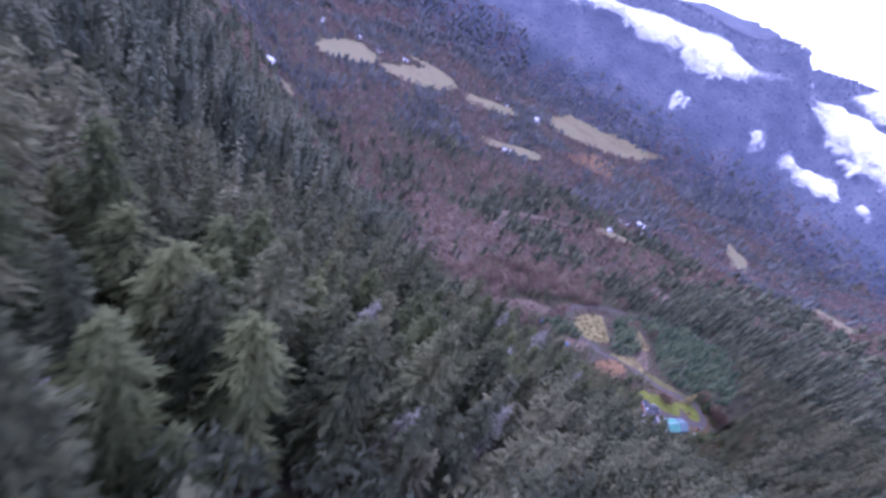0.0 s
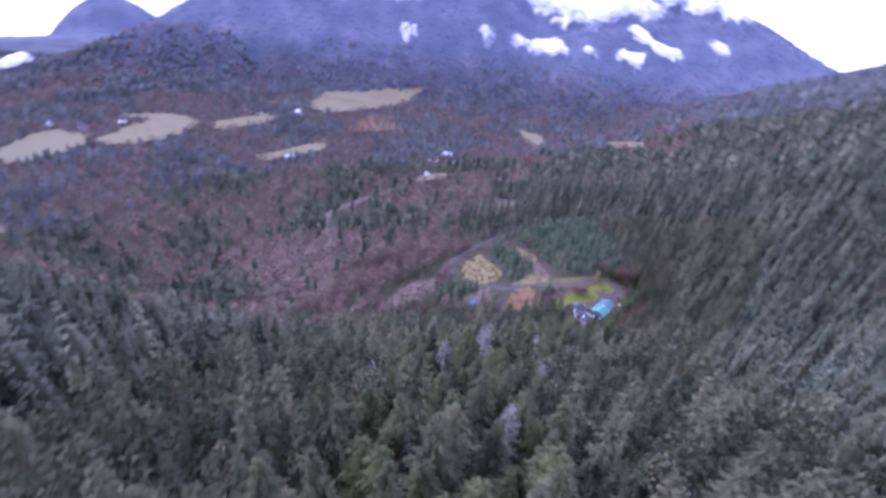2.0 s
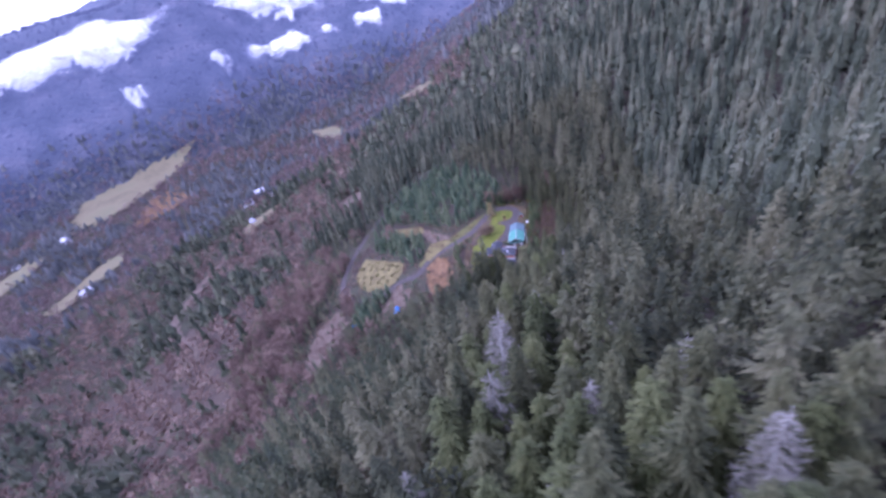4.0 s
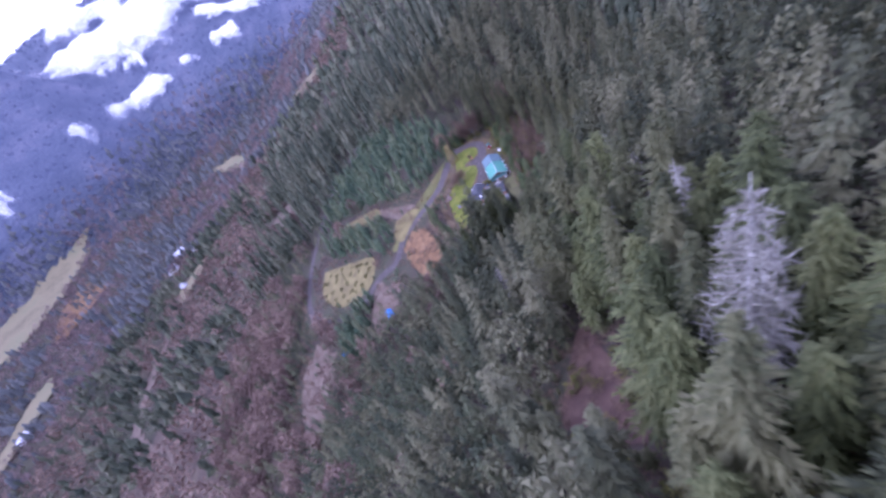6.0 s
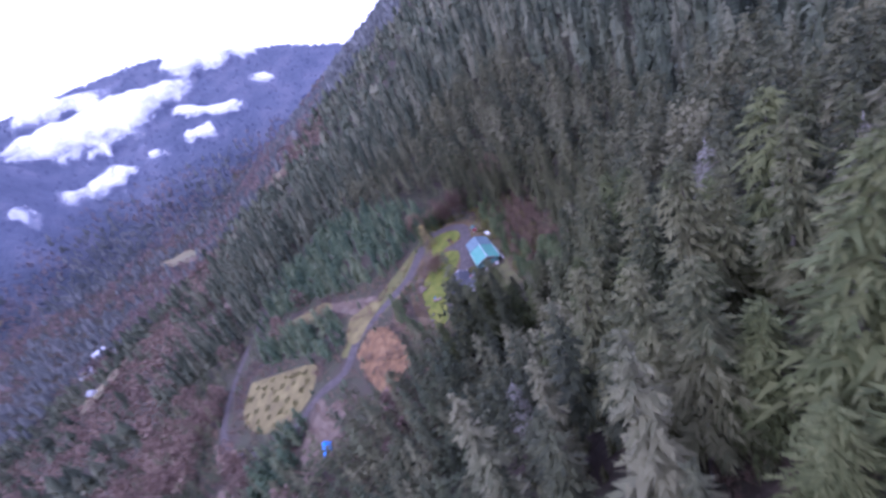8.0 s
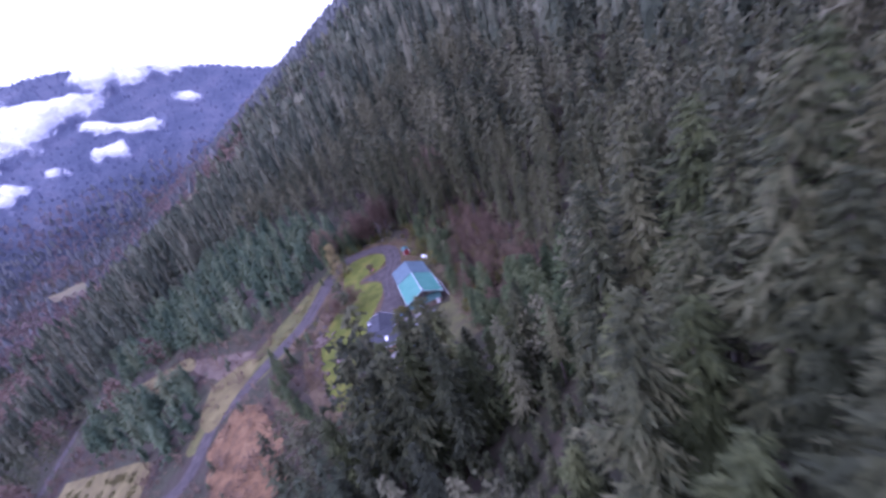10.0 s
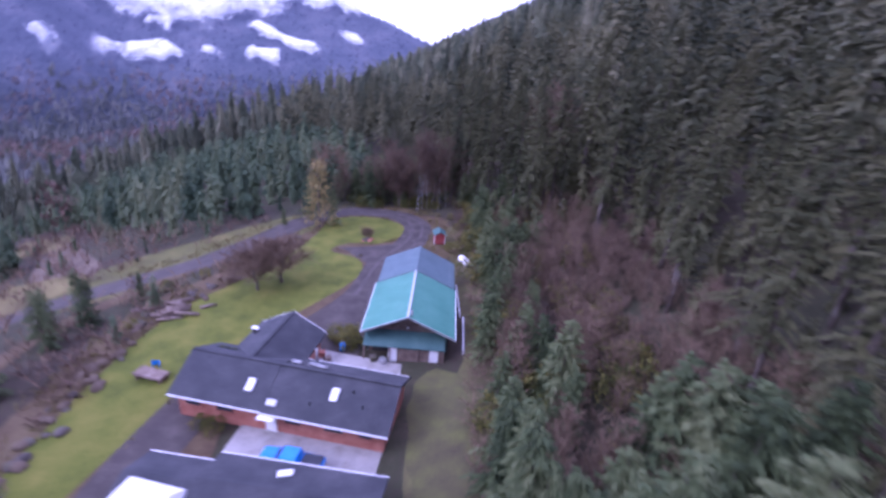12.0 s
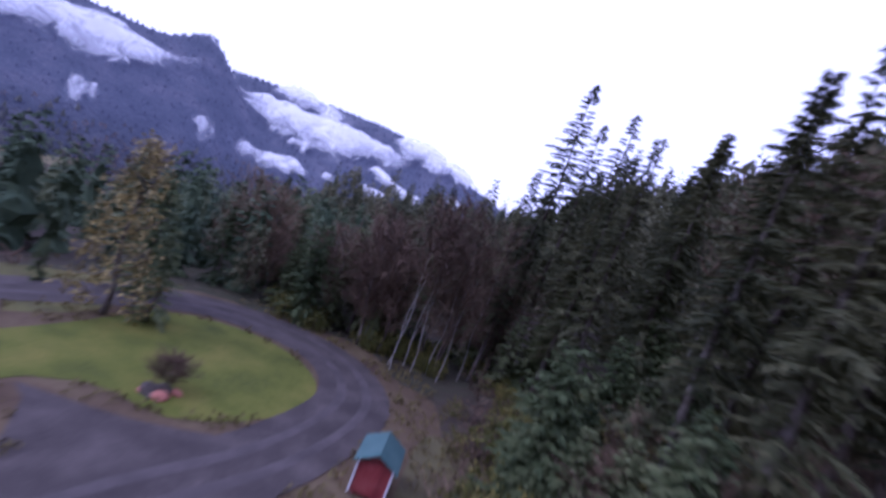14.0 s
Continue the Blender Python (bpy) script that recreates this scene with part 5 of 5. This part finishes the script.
for s in (-1, 1):
    link_mesh("roof", *slope_slab(1.15 * s, 1.65, 0, 2.3, -1.35, 1.35, 0.07), M_PORCH, hut, "teal metal roof slope")
part("door", box(-0.38, 0.38, -1.17, -1.13, 0.05, 1.5, None, 0.01), M_REDWOOD, hut, "red plank door")
for x in (-0.9, 0.9):
    part("corner_post", box(x - 0.05, x + 0.05, -1.18, -1.08, -0.1, 1.7), M_WHITE, hut, "pale corner post")
for y in (-1.0, 1.0):
    link_mesh("gable", [(-0.9, y - 0.05, 1.7), (0.9, y - 0.05, 1.7), (0, y - 0.05, 2.2), (-0.9, y + 0.05, 1.7), (0.9, y + 0.05, 1.7), (0, y + 0.05, 2.2)], [(0, 1, 2), (5, 4, 3), (0, 3, 4, 1), (1, 4, 5, 2), (2, 5, 3, 0)], M_REDWOOD, hut)


def stone(name, x, y, size, r, mat, label, group):
    bm = bmesh.new()
    bmesh.ops.create_icosphere(bm, subdivisions=2, radius=1.0)
    for v in bm.verts:
        k = 1 + 0.22 * noise.noise(v.co * 1.6 + Vector((x, y, size)))
        v.co = Vector((v.co.x * k * size, v.co.y * k * size * 0.8, v.co.z * k * size * 0.6))
    ob = part(name, bm, mat)
    ob.matrix_basis = pose(x, y, ground_z(x, y) + size * 0.25, r.uniform(-15, 15), r.uniform(-15, 15), r.uniform(0, 360))
    return tagged(ob, label, "rock", group)


r = np.random.default_rng(31)
edge = smooth_line([(-27, -18, 0), (-28.6, -6, 0), (-29.2, -1, 0), (-29.4, 4.5, 0), (-28.4, 9, 0), (-25.5, 15, 0), (-23, 19, 0), (-21.5, 26, 0), (-20, 32, 0)], 1.1)
for p in edge:
    for k in range(2):
        stone("boulder", p.x + r.normal(0, 0.8), p.y + r.normal(0, 0.5), r.uniform(0.25, 0.7), r, M_STONE if r.random() < 0.6 else M_DIRT, "grey-brown boulder in the row along the lawn", "boulders along the lawn")
for k in range(7):
    stone("island_rock", -9.2 + r.normal(0, 0.6), 31.8 + r.normal(0, 0.5), r.uniform(0.3, 0.6), r, M_STONE if k % 2 else M_BRICK, "rock in the small pile on the lawn island", "rock pile on the lawn")
for k in range(14):
    a = r.uniform(-0.4, 0.4)
    x, y = -27.2 + r.normal(0, 1.3), 6.6 + r.normal(0, 0.9)
    z = ground_z(x, y) + 0.2 + 0.25 * (k % 3)
    ln = r.uniform(0.8, 1.6)
    lg = tube_part("log", [(-ln, 0, 0), (0, 0, 0.03), (ln, 0, 0)], [0.2, 0.21, 0.18], M_WOODEN, None, sides=9)
    lg.matrix_basis = pose(x, y, z, 0, 0, 20 + math.degrees(a))
    tagged(lg, "cut grey log in the pile beside the lawn", "log", "log pile")

bench = thing("garden_bench", pose(-23.0, -5.0, ground_z(-23.0, -5.0), 0, 0, -12), "dark covered garden bench on the lawn edge", "bench")
part("cover", box(-1.5, 1.5, -0.7, 0.7, 0.5, 0.75, None, 0.08), M_WOODEN, bench)
for x in (-1.2, 1.2):
    part("leg", box(x - 0.1, x + 0.1, -0.5, 0.5, -0.1, 0.52), M_WOODEN, bench)
chair = thing("plastic_chair", pose(-23.6, -3.2, ground_z(-23.6, -3.2), 0, 0, 200), "small blue plastic chair on the lawn", "chair")
part("seat", box(-0.3, 0.3, -0.3, 0.3, 0.4, 0.46, None, 0.02), M_TARP, chair)
part("backrest", box(-0.3, 0.3, 0.26, 0.32, 0.46, 0.95, None, 0.02), M_TARP, chair)
for x in (-0.26, 0.26):
    for y in (-0.26, 0.26):
        part("leg", box(x - 0.03, x + 0.03, y - 0.03, y + 0.03, -0.05, 0.4), M_TARP, chair)
barrel = tube_part("barrel", [(0, 0, 0), (0, 0, 0.3), (0, 0, 0.6), (0, 0, 0.88)], [0.28, 0.31, 0.31, 0.28], M_TARP, None, sides=16)
barrel.matrix_basis = pose(-6.6, 0.9, 0.1)
tagged(barrel, "blue plastic barrel under the bush by the patio", "barrel")
for x, y, c, w in ((-8.4, -0.6, M_BRICK, "terracotta planter on the patio"), (-7.6, -1.4, M_WOODEN, "wooden box on the patio"), (-3.2, -0.6, M_STONE, "grey pot beside the porch"), (-2.2, -0.9, M_METAL, "pale metal bin beside the porch")):
    ob = part("planter", box(-0.35, 0.35, -0.3, 0.3, 0, 0.55, None, 0.05), c)
    ob.matrix_basis = pose(x, y, 0.25, 0, 0, x * 20)
    tagged(ob, w, "planter", "patio pots")


def tent(x, y, turn):
    t = thing("tarpaulin_shelter", pose(x, y, ground_z(x, y) + 0.1, 0, 0, turn), "bright blue tarpaulin shelter on the dirt", "shelter", "blue shelters")
    for s in (-1, 1):
        link_mesh("sheet", *slope_slab(1.9 * s, 0.4, 0, 2.4, -2.2, 2.2, 0.05), M_TARP, t)
    for yy in (-2.1, 2.1):
        tube_part("pole", [(0, yy, -0.3), (0, yy, 2.4)], [0.05, 0.05], M_METAL, t, sides=6)


tent(-73.7, -36.7, 20)
tent(-106.5, -34.5, -30)

# ---- single trees and shrubs round the yard ----
YT = tree_thing("yellow_tree", "tall tree with golden yellow autumn leaves by the drive", "tree", "", 11.5, 0.2, leaf_crown(rng, 11.5, 2.9, 48, 46, 0.28, 0.08, True), M_YELLOW, M_BARK, limbs=8)
YT.matrix_basis = pose(-18.3, 36.5, ground_z(-18.3, 36.5))
SAPLING = tree_thing("fir_sapling", "young green fir at the forest edge", "tree", "young firs round the yard", 7.5, 0.1, feather_crown(rng, 7.5, 2.3, 76, 14, bare=0.04, shape=0.8, droop=0.15, long=0.62, full=0.85), M_SAPLING, M_BARK)
SAPLING.matrix_basis = pose(-12, 50, ground_z(-12, 50))
for x, y, s in ((-16.3, 38.2, 0.85), (-20.6, 41.5, 1.2), (-24.5, 37, 0.4), (-33, 10, 0.5), (-35, 4, 0.8), (-37, 0, 0.9), (-39, 3, 0.75), (-36, -8, 1.0), (-38.5, -6, 0.9), (-33, -16, 0.8), (-35, -13, 0.85), (-40, 9, 0.7), (-31, -20, 0.8)):
    copy_thing(SAPLING, pose(x, y, ground_z(x, y), 0, 0, x * 30) @ Matrix.Scale(s, 4))
APPLE = tree_thing("apple_tree", "leafless spreading apple tree with reddish twigs on the lawn", "tree", "apple trees on the lawn", 4.6, 0.17, twig_crown(rng, 4.6, 3.3, 64, 50, 0.022, 0.55, 0.24), M_TWIG, M_BARK, limbs=7)
APPLE.matrix_basis = pose(-20.1, 12.8, ground_z(-20.1, 12.8)) @ Matrix.Scale(1.15, 4)
copy_thing(APPLE, pose(-9.3, 32.4, ground_z(-9.3, 32.4) - 0.1, 0, 0, 40) @ Matrix.Scale(0.34, 4))
copy_thing(APPLE, pose(-17.6, 15.3, ground_z(-17.6, 15.3), 0, 0, 130) @ Matrix.Scale(1.08, 4))
for x, y, s in ((-1.9, 48.1, 1.0), (-1.4, 50.0, 1.05), (-0.6, 49.0, 0.9), (-2.6, 49.2, 0.95), (0.6, 50.6, 1.0), (-2.0, 52.5, 1.1), (1.6, 49.4, 0.85), (17.2, 45.4, 1.35), (19.4, 44.6, 1.5), (21.2, 40.4, 1.4)):
    copy_thing(BIRCH, pose(x, y, ground_z(x, y) - 0.2, r.uniform(-3, 3), r.uniform(-3, 3), r.uniform(0, 360)) @ Matrix.Scale(s, 4))
for i in range(38):
    x, y = (r.uniform(-24, 5), r.uniform(50.5, 58)) if i < 29 else (r.uniform(15, 24), r.uniform(-6, 40))
    copy_thing(BARE, pose(x, y, ground_z(x, y) - 0.2, r.uniform(-4, 4), r.uniform(-4, 4), r.uniform(0, 360)) @ Matrix.Scale(r.uniform(0.45, 0.95) if i < 29 else r.uniform(0.35, 0.55), 4))
for x, y, s in ((12.8, -171.0, 1.3), (14.6, -193.0, 1.15), (30.0, -196.0, 0.9), (62.0, -262.0, 0.95), (24.0, -118.0, 0.85), (28.0, -90.0, 0.9), (0.0, -205.0, 0.8), (46.0, -215.0, 0.95), (14.0, -130.0, 0.8), (70.0, -278.0, 0.8), (84.0, -262.0, 0.85), (52.0, -240.0, 0.75), (38.0, -232.0, 0.85), (58.0, -222.0, 0.8), (26.0, -212.0, 0.8), (90.0, -292.0, 0.7), (44.0, -196.0, 0.9), (36.0, -176.0, 0.85), (22.0, -160.0, 0.75), (-14.0, -98.0, 0.72), (10.0, -112.0, 0.8), (96.0, -258.0, 0.8), (74.0, -240.0, 0.85)):
    copy_thing(SNAG, pose(x, y, ground_z(x, y) - 0.2, r.uniform(-3, 3), r.uniform(-3, 3), r.uniform(0, 360)) @ Matrix.Scale(s, 4))
for k, (x, y, s) in enumerate(((-4.6, -41.5, 1.0), (-9.4, -43.0, 0.95), (-14.5, -41.5, 0.9), (-19.0, -39.5, 0.78), (-8.0, -37.5, 0.92), (-12.5, -37.5, 0.86), (-17.0, -45.0, 0.9), (-23.5, -42.0, 0.8), (-12.0, -48.0, 0.95), (7.5, -39.0, 0.62), (-5.5, -49.0, 0.9), (4.2, -37.0, 0.56), (0.6, -39.0, 0.62), (-3.4, -41.5, 0.95), (-6.5, -39.0, 0.86), (-15.5, -37.0, 0.8), (8.5, -43.0, 0.66), (-1.5, -46.0, 0.72), (11.0, -36.5, 0.55), (3.5, -48.0, 0.7))):
    copy_thing(FIRS[(1, 3, 0, 4)[k % 4]], pose(x, y, ground_z(x, y) - 0.2, 0, 0, k * 77) @ Matrix.Scale(s, 4))
for x, y, s in ((-6.5, -35.0, 1.1), (-15.5, -33.0, 1.15), (-11.5, -34.0, 1.0)):
    copy_thing(BARE, pose(x, y, ground_z(x, y) - 0.2, 0, 0, x * 50) @ Matrix.Scale(s, 4))
for k, (x, y, s) in enumerate(((6.8, 59.0, 0.92), (2.2, 66.0, 0.85), (9.5, 63.0, 1.0), (13.6, 33.0, 0.88), (16.6, 36.0, 0.87), (15.2, 29.0, 0.84), (19.5, 33.5, 0.91), (15.5, 52.0, 0.95))):
    copy_thing(FINE[k % 2], pose(x, y, ground_z(x, y) - 0.2, 0, 0, k * 101) @ Matrix.Scale(s, 4))
for spare, xy in zip(FINE, ((4.6, 63.0), (24.0, 34.0))):
    spare.matrix_basis = pose(*xy, ground_z(*xy) - 0.2) @ Matrix.Scale(1.1, 4)
for spare in FIRS + [BARE, BIRCH, SNAG]:
    x, y = {0: (40, -225), 1: (18, -182), 2: (16, -75), 3: (28, -150), 4: (8, -100)}.get(FIRS.index(spare) if spare in FIRS else -1, (0, 0))
    if spare is BARE:
        x, y = -9, 57
    if spare is BIRCH:
        x, y = 3.0, 51.5
    if spare is SNAG:
        x, y = 20, -145
    spare.matrix_basis = pose(x, y, ground_z(x, y) - 0.2)

SHRUB = thing("shrub", pose(0, 0, -500), "mossy olive green shrub beside the buildings", "shrub", "shrubs round the yard")
tri_mesh("leaves", leaf_crown(rng, 2.0, 1.3, 24, 26, 0.19, 0.1), M_SHRUB, SHRUB)
tube_part("stem", [(0, 0, -0.2), (0.05, 0, 0.8), (0, 0.05, 1.6)], [0.06, 0.05, 0.02], M_BARK, SHRUB, sides=6)
spots = [(-6.8, 2.2, 1.0), (-7.8, 3.2, 0.8), (-5.6, 2.6, 0.9), (-6.2, 3.9, 0.7), (-14.4, -11.0, 0.7), (-15.6, -10.6, 0.6), (-28.3, 16.4, 0.6), (-26.2, 17.6, 0.55), (-31.2, 12.6, 0.7), (-30.2, 3.6, 0.6), (-24.4, 20.6, 0.5)]
for i in range(95):
    spots.append((r.uniform(7.5, 22), r.uniform(-34, 46), r.uniform(0.6, 1.9)))
for i in range(26):
    spots.append((r.uniform(4.2, 9), r.uniform(26, 50), r.uniform(0.4, 1.0)))
for i in range(44):
    spots.append((r.uniform(-18, 8), r.uniform(49.2, 55), r.uniform(0.4, 1.0)))
for i in range(30):
    spots.append((r.uniform(-10, 12), r.uniform(-190, -140), r.uniform(0.6, 1.5)))
SHRUB.matrix_basis = pose(-6.0, 1.4, 0.0)
for x, y, s in spots:
    if (x < 5.2 and 30 < y < 38 and x > -1) or math.hypot(x - 6.3, y - 22.6) < 3.4:
        continue
    copy_thing(SHRUB, pose(x, y, ground_z(x, y) - 0.1, 0, 0, r.uniform(0, 360)) @ Matrix.Scale(s, 4))
# saplings at the forest edge
for i in range(104):
    x, y = (r.uniform(-22, 10), r.uniform(51, 60)) if i >= 70 else (r.uniform(8.5, 17), r.uniform(14, 48)) if i < 30 else (r.uniform(9, 21), r.uniform(-48, -18)) if i < 40 else (r.uniform(8, 14), r.uniform(-28, 6))
    copy_thing(SAPLING, pose(x, y, ground_z(x, y) - 0.1, r.uniform(-3, 3), r.uniform(-3, 3), r.uniform(0, 360)) @ Matrix.Scale(r.uniform(0.5, 1.3) * (1.3 if y < -18 else 1.0), 4))
for i in range(34):
    x, y = r.uniform(8.2, 13.5), r.uniform(9, 34)
    copy_thing(SAPLING, pose(x, y, ground_z(x, y) - 0.1, r.uniform(-3, 3), r.uniform(-3, 3), r.uniform(0, 360)) @ Matrix.Scale(r.uniform(0.5, 0.95), 4))
for i in range(40):
    x, y = r.uniform(10.5, 27), r.uniform(-50, -17)
    copy_thing(SAPLING, pose(x, y, ground_z(x, y) - 0.1, r.uniform(-3, 3), r.uniform(-3, 3), r.uniform(0, 360)) @ Matrix.Scale(r.uniform(1.0, 1.75), 4))
# low undergrowth: brambles behind the buildings, tufts in the field
px, py, r2 = scatter(4.5, 30, -32, 52, 1.3, 61)
m = (px > np.where(py > 26, 4.9, 6.4)) & (np.abs(px - 6.3) + np.abs(py - 23.3) > 3) & (r2.random(px.size) < 0.75)
BRAMBLE = [twig_crown(rng, 1.1, 1.1, 11, 6, 0.024, 0.6, 0.05) for i in range(3)]
tri = merged(BRAMBLE, px[m], py[m], height(px[m], py[m]) - 0.1, r2.uniform(0.6, 1.5, m.sum()), r2.uniform(0, 6.28, m.sum()), r2.integers(0, 3, m.sum()))
stuff("brambles", tri, M_TWIG, "tangled reddish-brown brambles behind the buildings", "undergrowth")
THICKET = [twig_crown(rng, 7, 2.3, 42, 14, 0.024, 1.5, 0.08) for i in range(4)]
px, py, r2 = scatter(8.6, 27, -46, 33, 2.25, 63)
m = (px > 9 + 0.05 * np.abs(py)) & (r2.random(px.size) < 0.8) & ((py > -20) | ((px < 13) & (py > -27)))
tri = merged(THICKET, px[m], py[m], height(px[m], py[m]) - 0.2, r2.uniform(0.4, 1.05, m.sum()), r2.uniform(0, 6.28, m.sum()), r2.integers(0, 4, m.sum()))
stuff("alder_thicket", tri, M_TWIG, "dense leafless reddish-brown thicket beside the garage", "thicket")
px, py, r2 = scatter(9, 75, -70, 78, 3.6, 66)
m = (px > 10 + 0.1 * np.abs(py - 10)) & (r2.random(px.size) < 0.8) & ~((px < 24) & (py > -36) & (py < 24))
woods("forest_understory", SMALL, px[m], py[m], r2, 0.35, 1.15, M_FIR, "young conifers and undergrowth below the tall firs")
px, py, r2 = scatter(-30, 16, -82, -40, 3.4, 67)
m = ~inside(px, py, CLEAR[1])
woods("slope_understory", SMALL, px[m], py[m], r2, 0.4, 1.2, M_FIR, "young conifers and undergrowth on the slope above the house")
px, py, r2 = scatter(-16, 40, -186, -84, 4.2, 69)
m = keep(px, py)
woods("hill_understory", SMALL, px[m], py[m], r2, 0.3, 1.0, M_FIR, "young conifers and ferns on the forest floor")
# dead grass along the edges of the lawn and the drive
EDGE = [(-15, -30), (-27, -24), (-33, -8), (-33, 8), (-40, 18), (-27, 36), (-22, 46), (-14, 51.5), (-4, 52), (4, 46), (7, 34), (5.5, 24), (-4, 14), (-10, 4), (-14, -8), (-12, -22)]
GRASS = [leaf_crown(rng, 0.32, 0.32, 4, 4, 0.17, 0.05) for i in range(4)]
px, py, r2 = scatter(-42, 8, -30, 53, 0.62, 68)
m = inside(px, py, EDGE) & ~inside(px, py, LAWN)
for (ax, ay), (bx, by) in zip(DRIVE[:16], DRIVE[1:16]):
    m &= ~in_corridor(px, py, ax, ay, bx, by, 2.55)
m &= ~inside(px, py, [(-13.5, 27.5), (-8.3, 24.8), (-6.5, 16), (-8.3, 5.4), (-13, -2), (-5, -5), (-4.8, 18), (-3, 21.5), (0.3, 27), (-2.7, 32.6)])
m &= (np.abs(px - 2.5) > 1.4) | (np.abs(py - 32) > 1.6)
m &= (px < -15) | (py > 18)
m &= waves(px / 2.2, py / 2.2, 3.0) + r2.uniform(-0.6, 0.6, px.size) > -0.1
tri = merged(GRASS, px[m], py[m], height(px[m], py[m]) + 0.02, r2.uniform(0.5, 1.4, m.sum()), r2.uniform(0, 6.28, m.sum()), r2.integers(0, 4, m.sum()))
stuff("dead_grass", tri, M_FIELD, "tufts of brown and olive dead grass along the drive", "grass")
px, py, r2 = scatter(-14, 24, -182, -124, 1.7, 64)
m = r2.random(px.size) < 0.6
tri = merged(BRAMBLE, px[m], py[m], height(px[m], py[m]) - 0.1, r2.uniform(0.6, 1.6, m.sum()), r2.uniform(0, 6.28, m.sum()), r2.integers(0, 3, m.sum()))
stuff("hill_brambles", tri, M_TWIG, "reddish brambles in the forest gap", "undergrowth")
px, py, r2 = scatter(-128, -80, -8, 48, 6.6, 62)
m = inside(px, py, [(x * 0.97 - 3, y * 0.93) for x, y in FIELD])
TUFT = [leaf_crown(rng, 0.4, 1.7, 22, 16, 0.30, 0.05) for i in range(3)]
tri = merged(TUFT, px[m], py[m], height(px[m], py[m]), r2.uniform(0.75, 1.25, m.sum()), r2.uniform(0, 6.28, m.sum()), r2.integers(0, 3, m.sum()))
stuff("field_tufts", tri, M_ROUGH, "brown tussocks in rows on the dry field", "tussocks")


# ---- houses in the valley ----
def cottage(x, y, turn, size, roof):
    h = thing("valley_house", pose(x, y, ground_z(x, y) + 1.5, 0, 0, turn) @ Matrix.Scale(size, 4), "small pale house far off in the valley", "house", "houses in the valley")
    part("wall", box(-6, 6, -4, 4, -2, 3.2), M_WHITE, h)
    for s in (-1, 1):
        v, f = slope_slab(4.6 * s, 3.0, 0, 6.0, -6.6, 6.6, 0.25)
        link_mesh("roof", [(b, a, c) for a, b, c in v], f, roof, h)
    for k in (-3.5, 0, 3.5):
        part("window", box(k - 0.6, k + 0.6, -4.06, -4.0, 0.9, 2.2), M_GLASS, h)


for i, (x, y) in enumerate([(-517, 447), (-510, 476), (-465, 455), (-449, 346), (-505, 428), (-741, -250), (-1148, -195), (-1048, -57), (-1015, -9), (-1003, 53), (-954, 298), (-884, 382), (-934, 311), (-682, 217), (-828, -444), (-1080, -140)]):
    cottage(x, y, i * 47, 1.0 + 0.3 * (i % 3), M_METAL if i % 2 else M_SHINGLE)
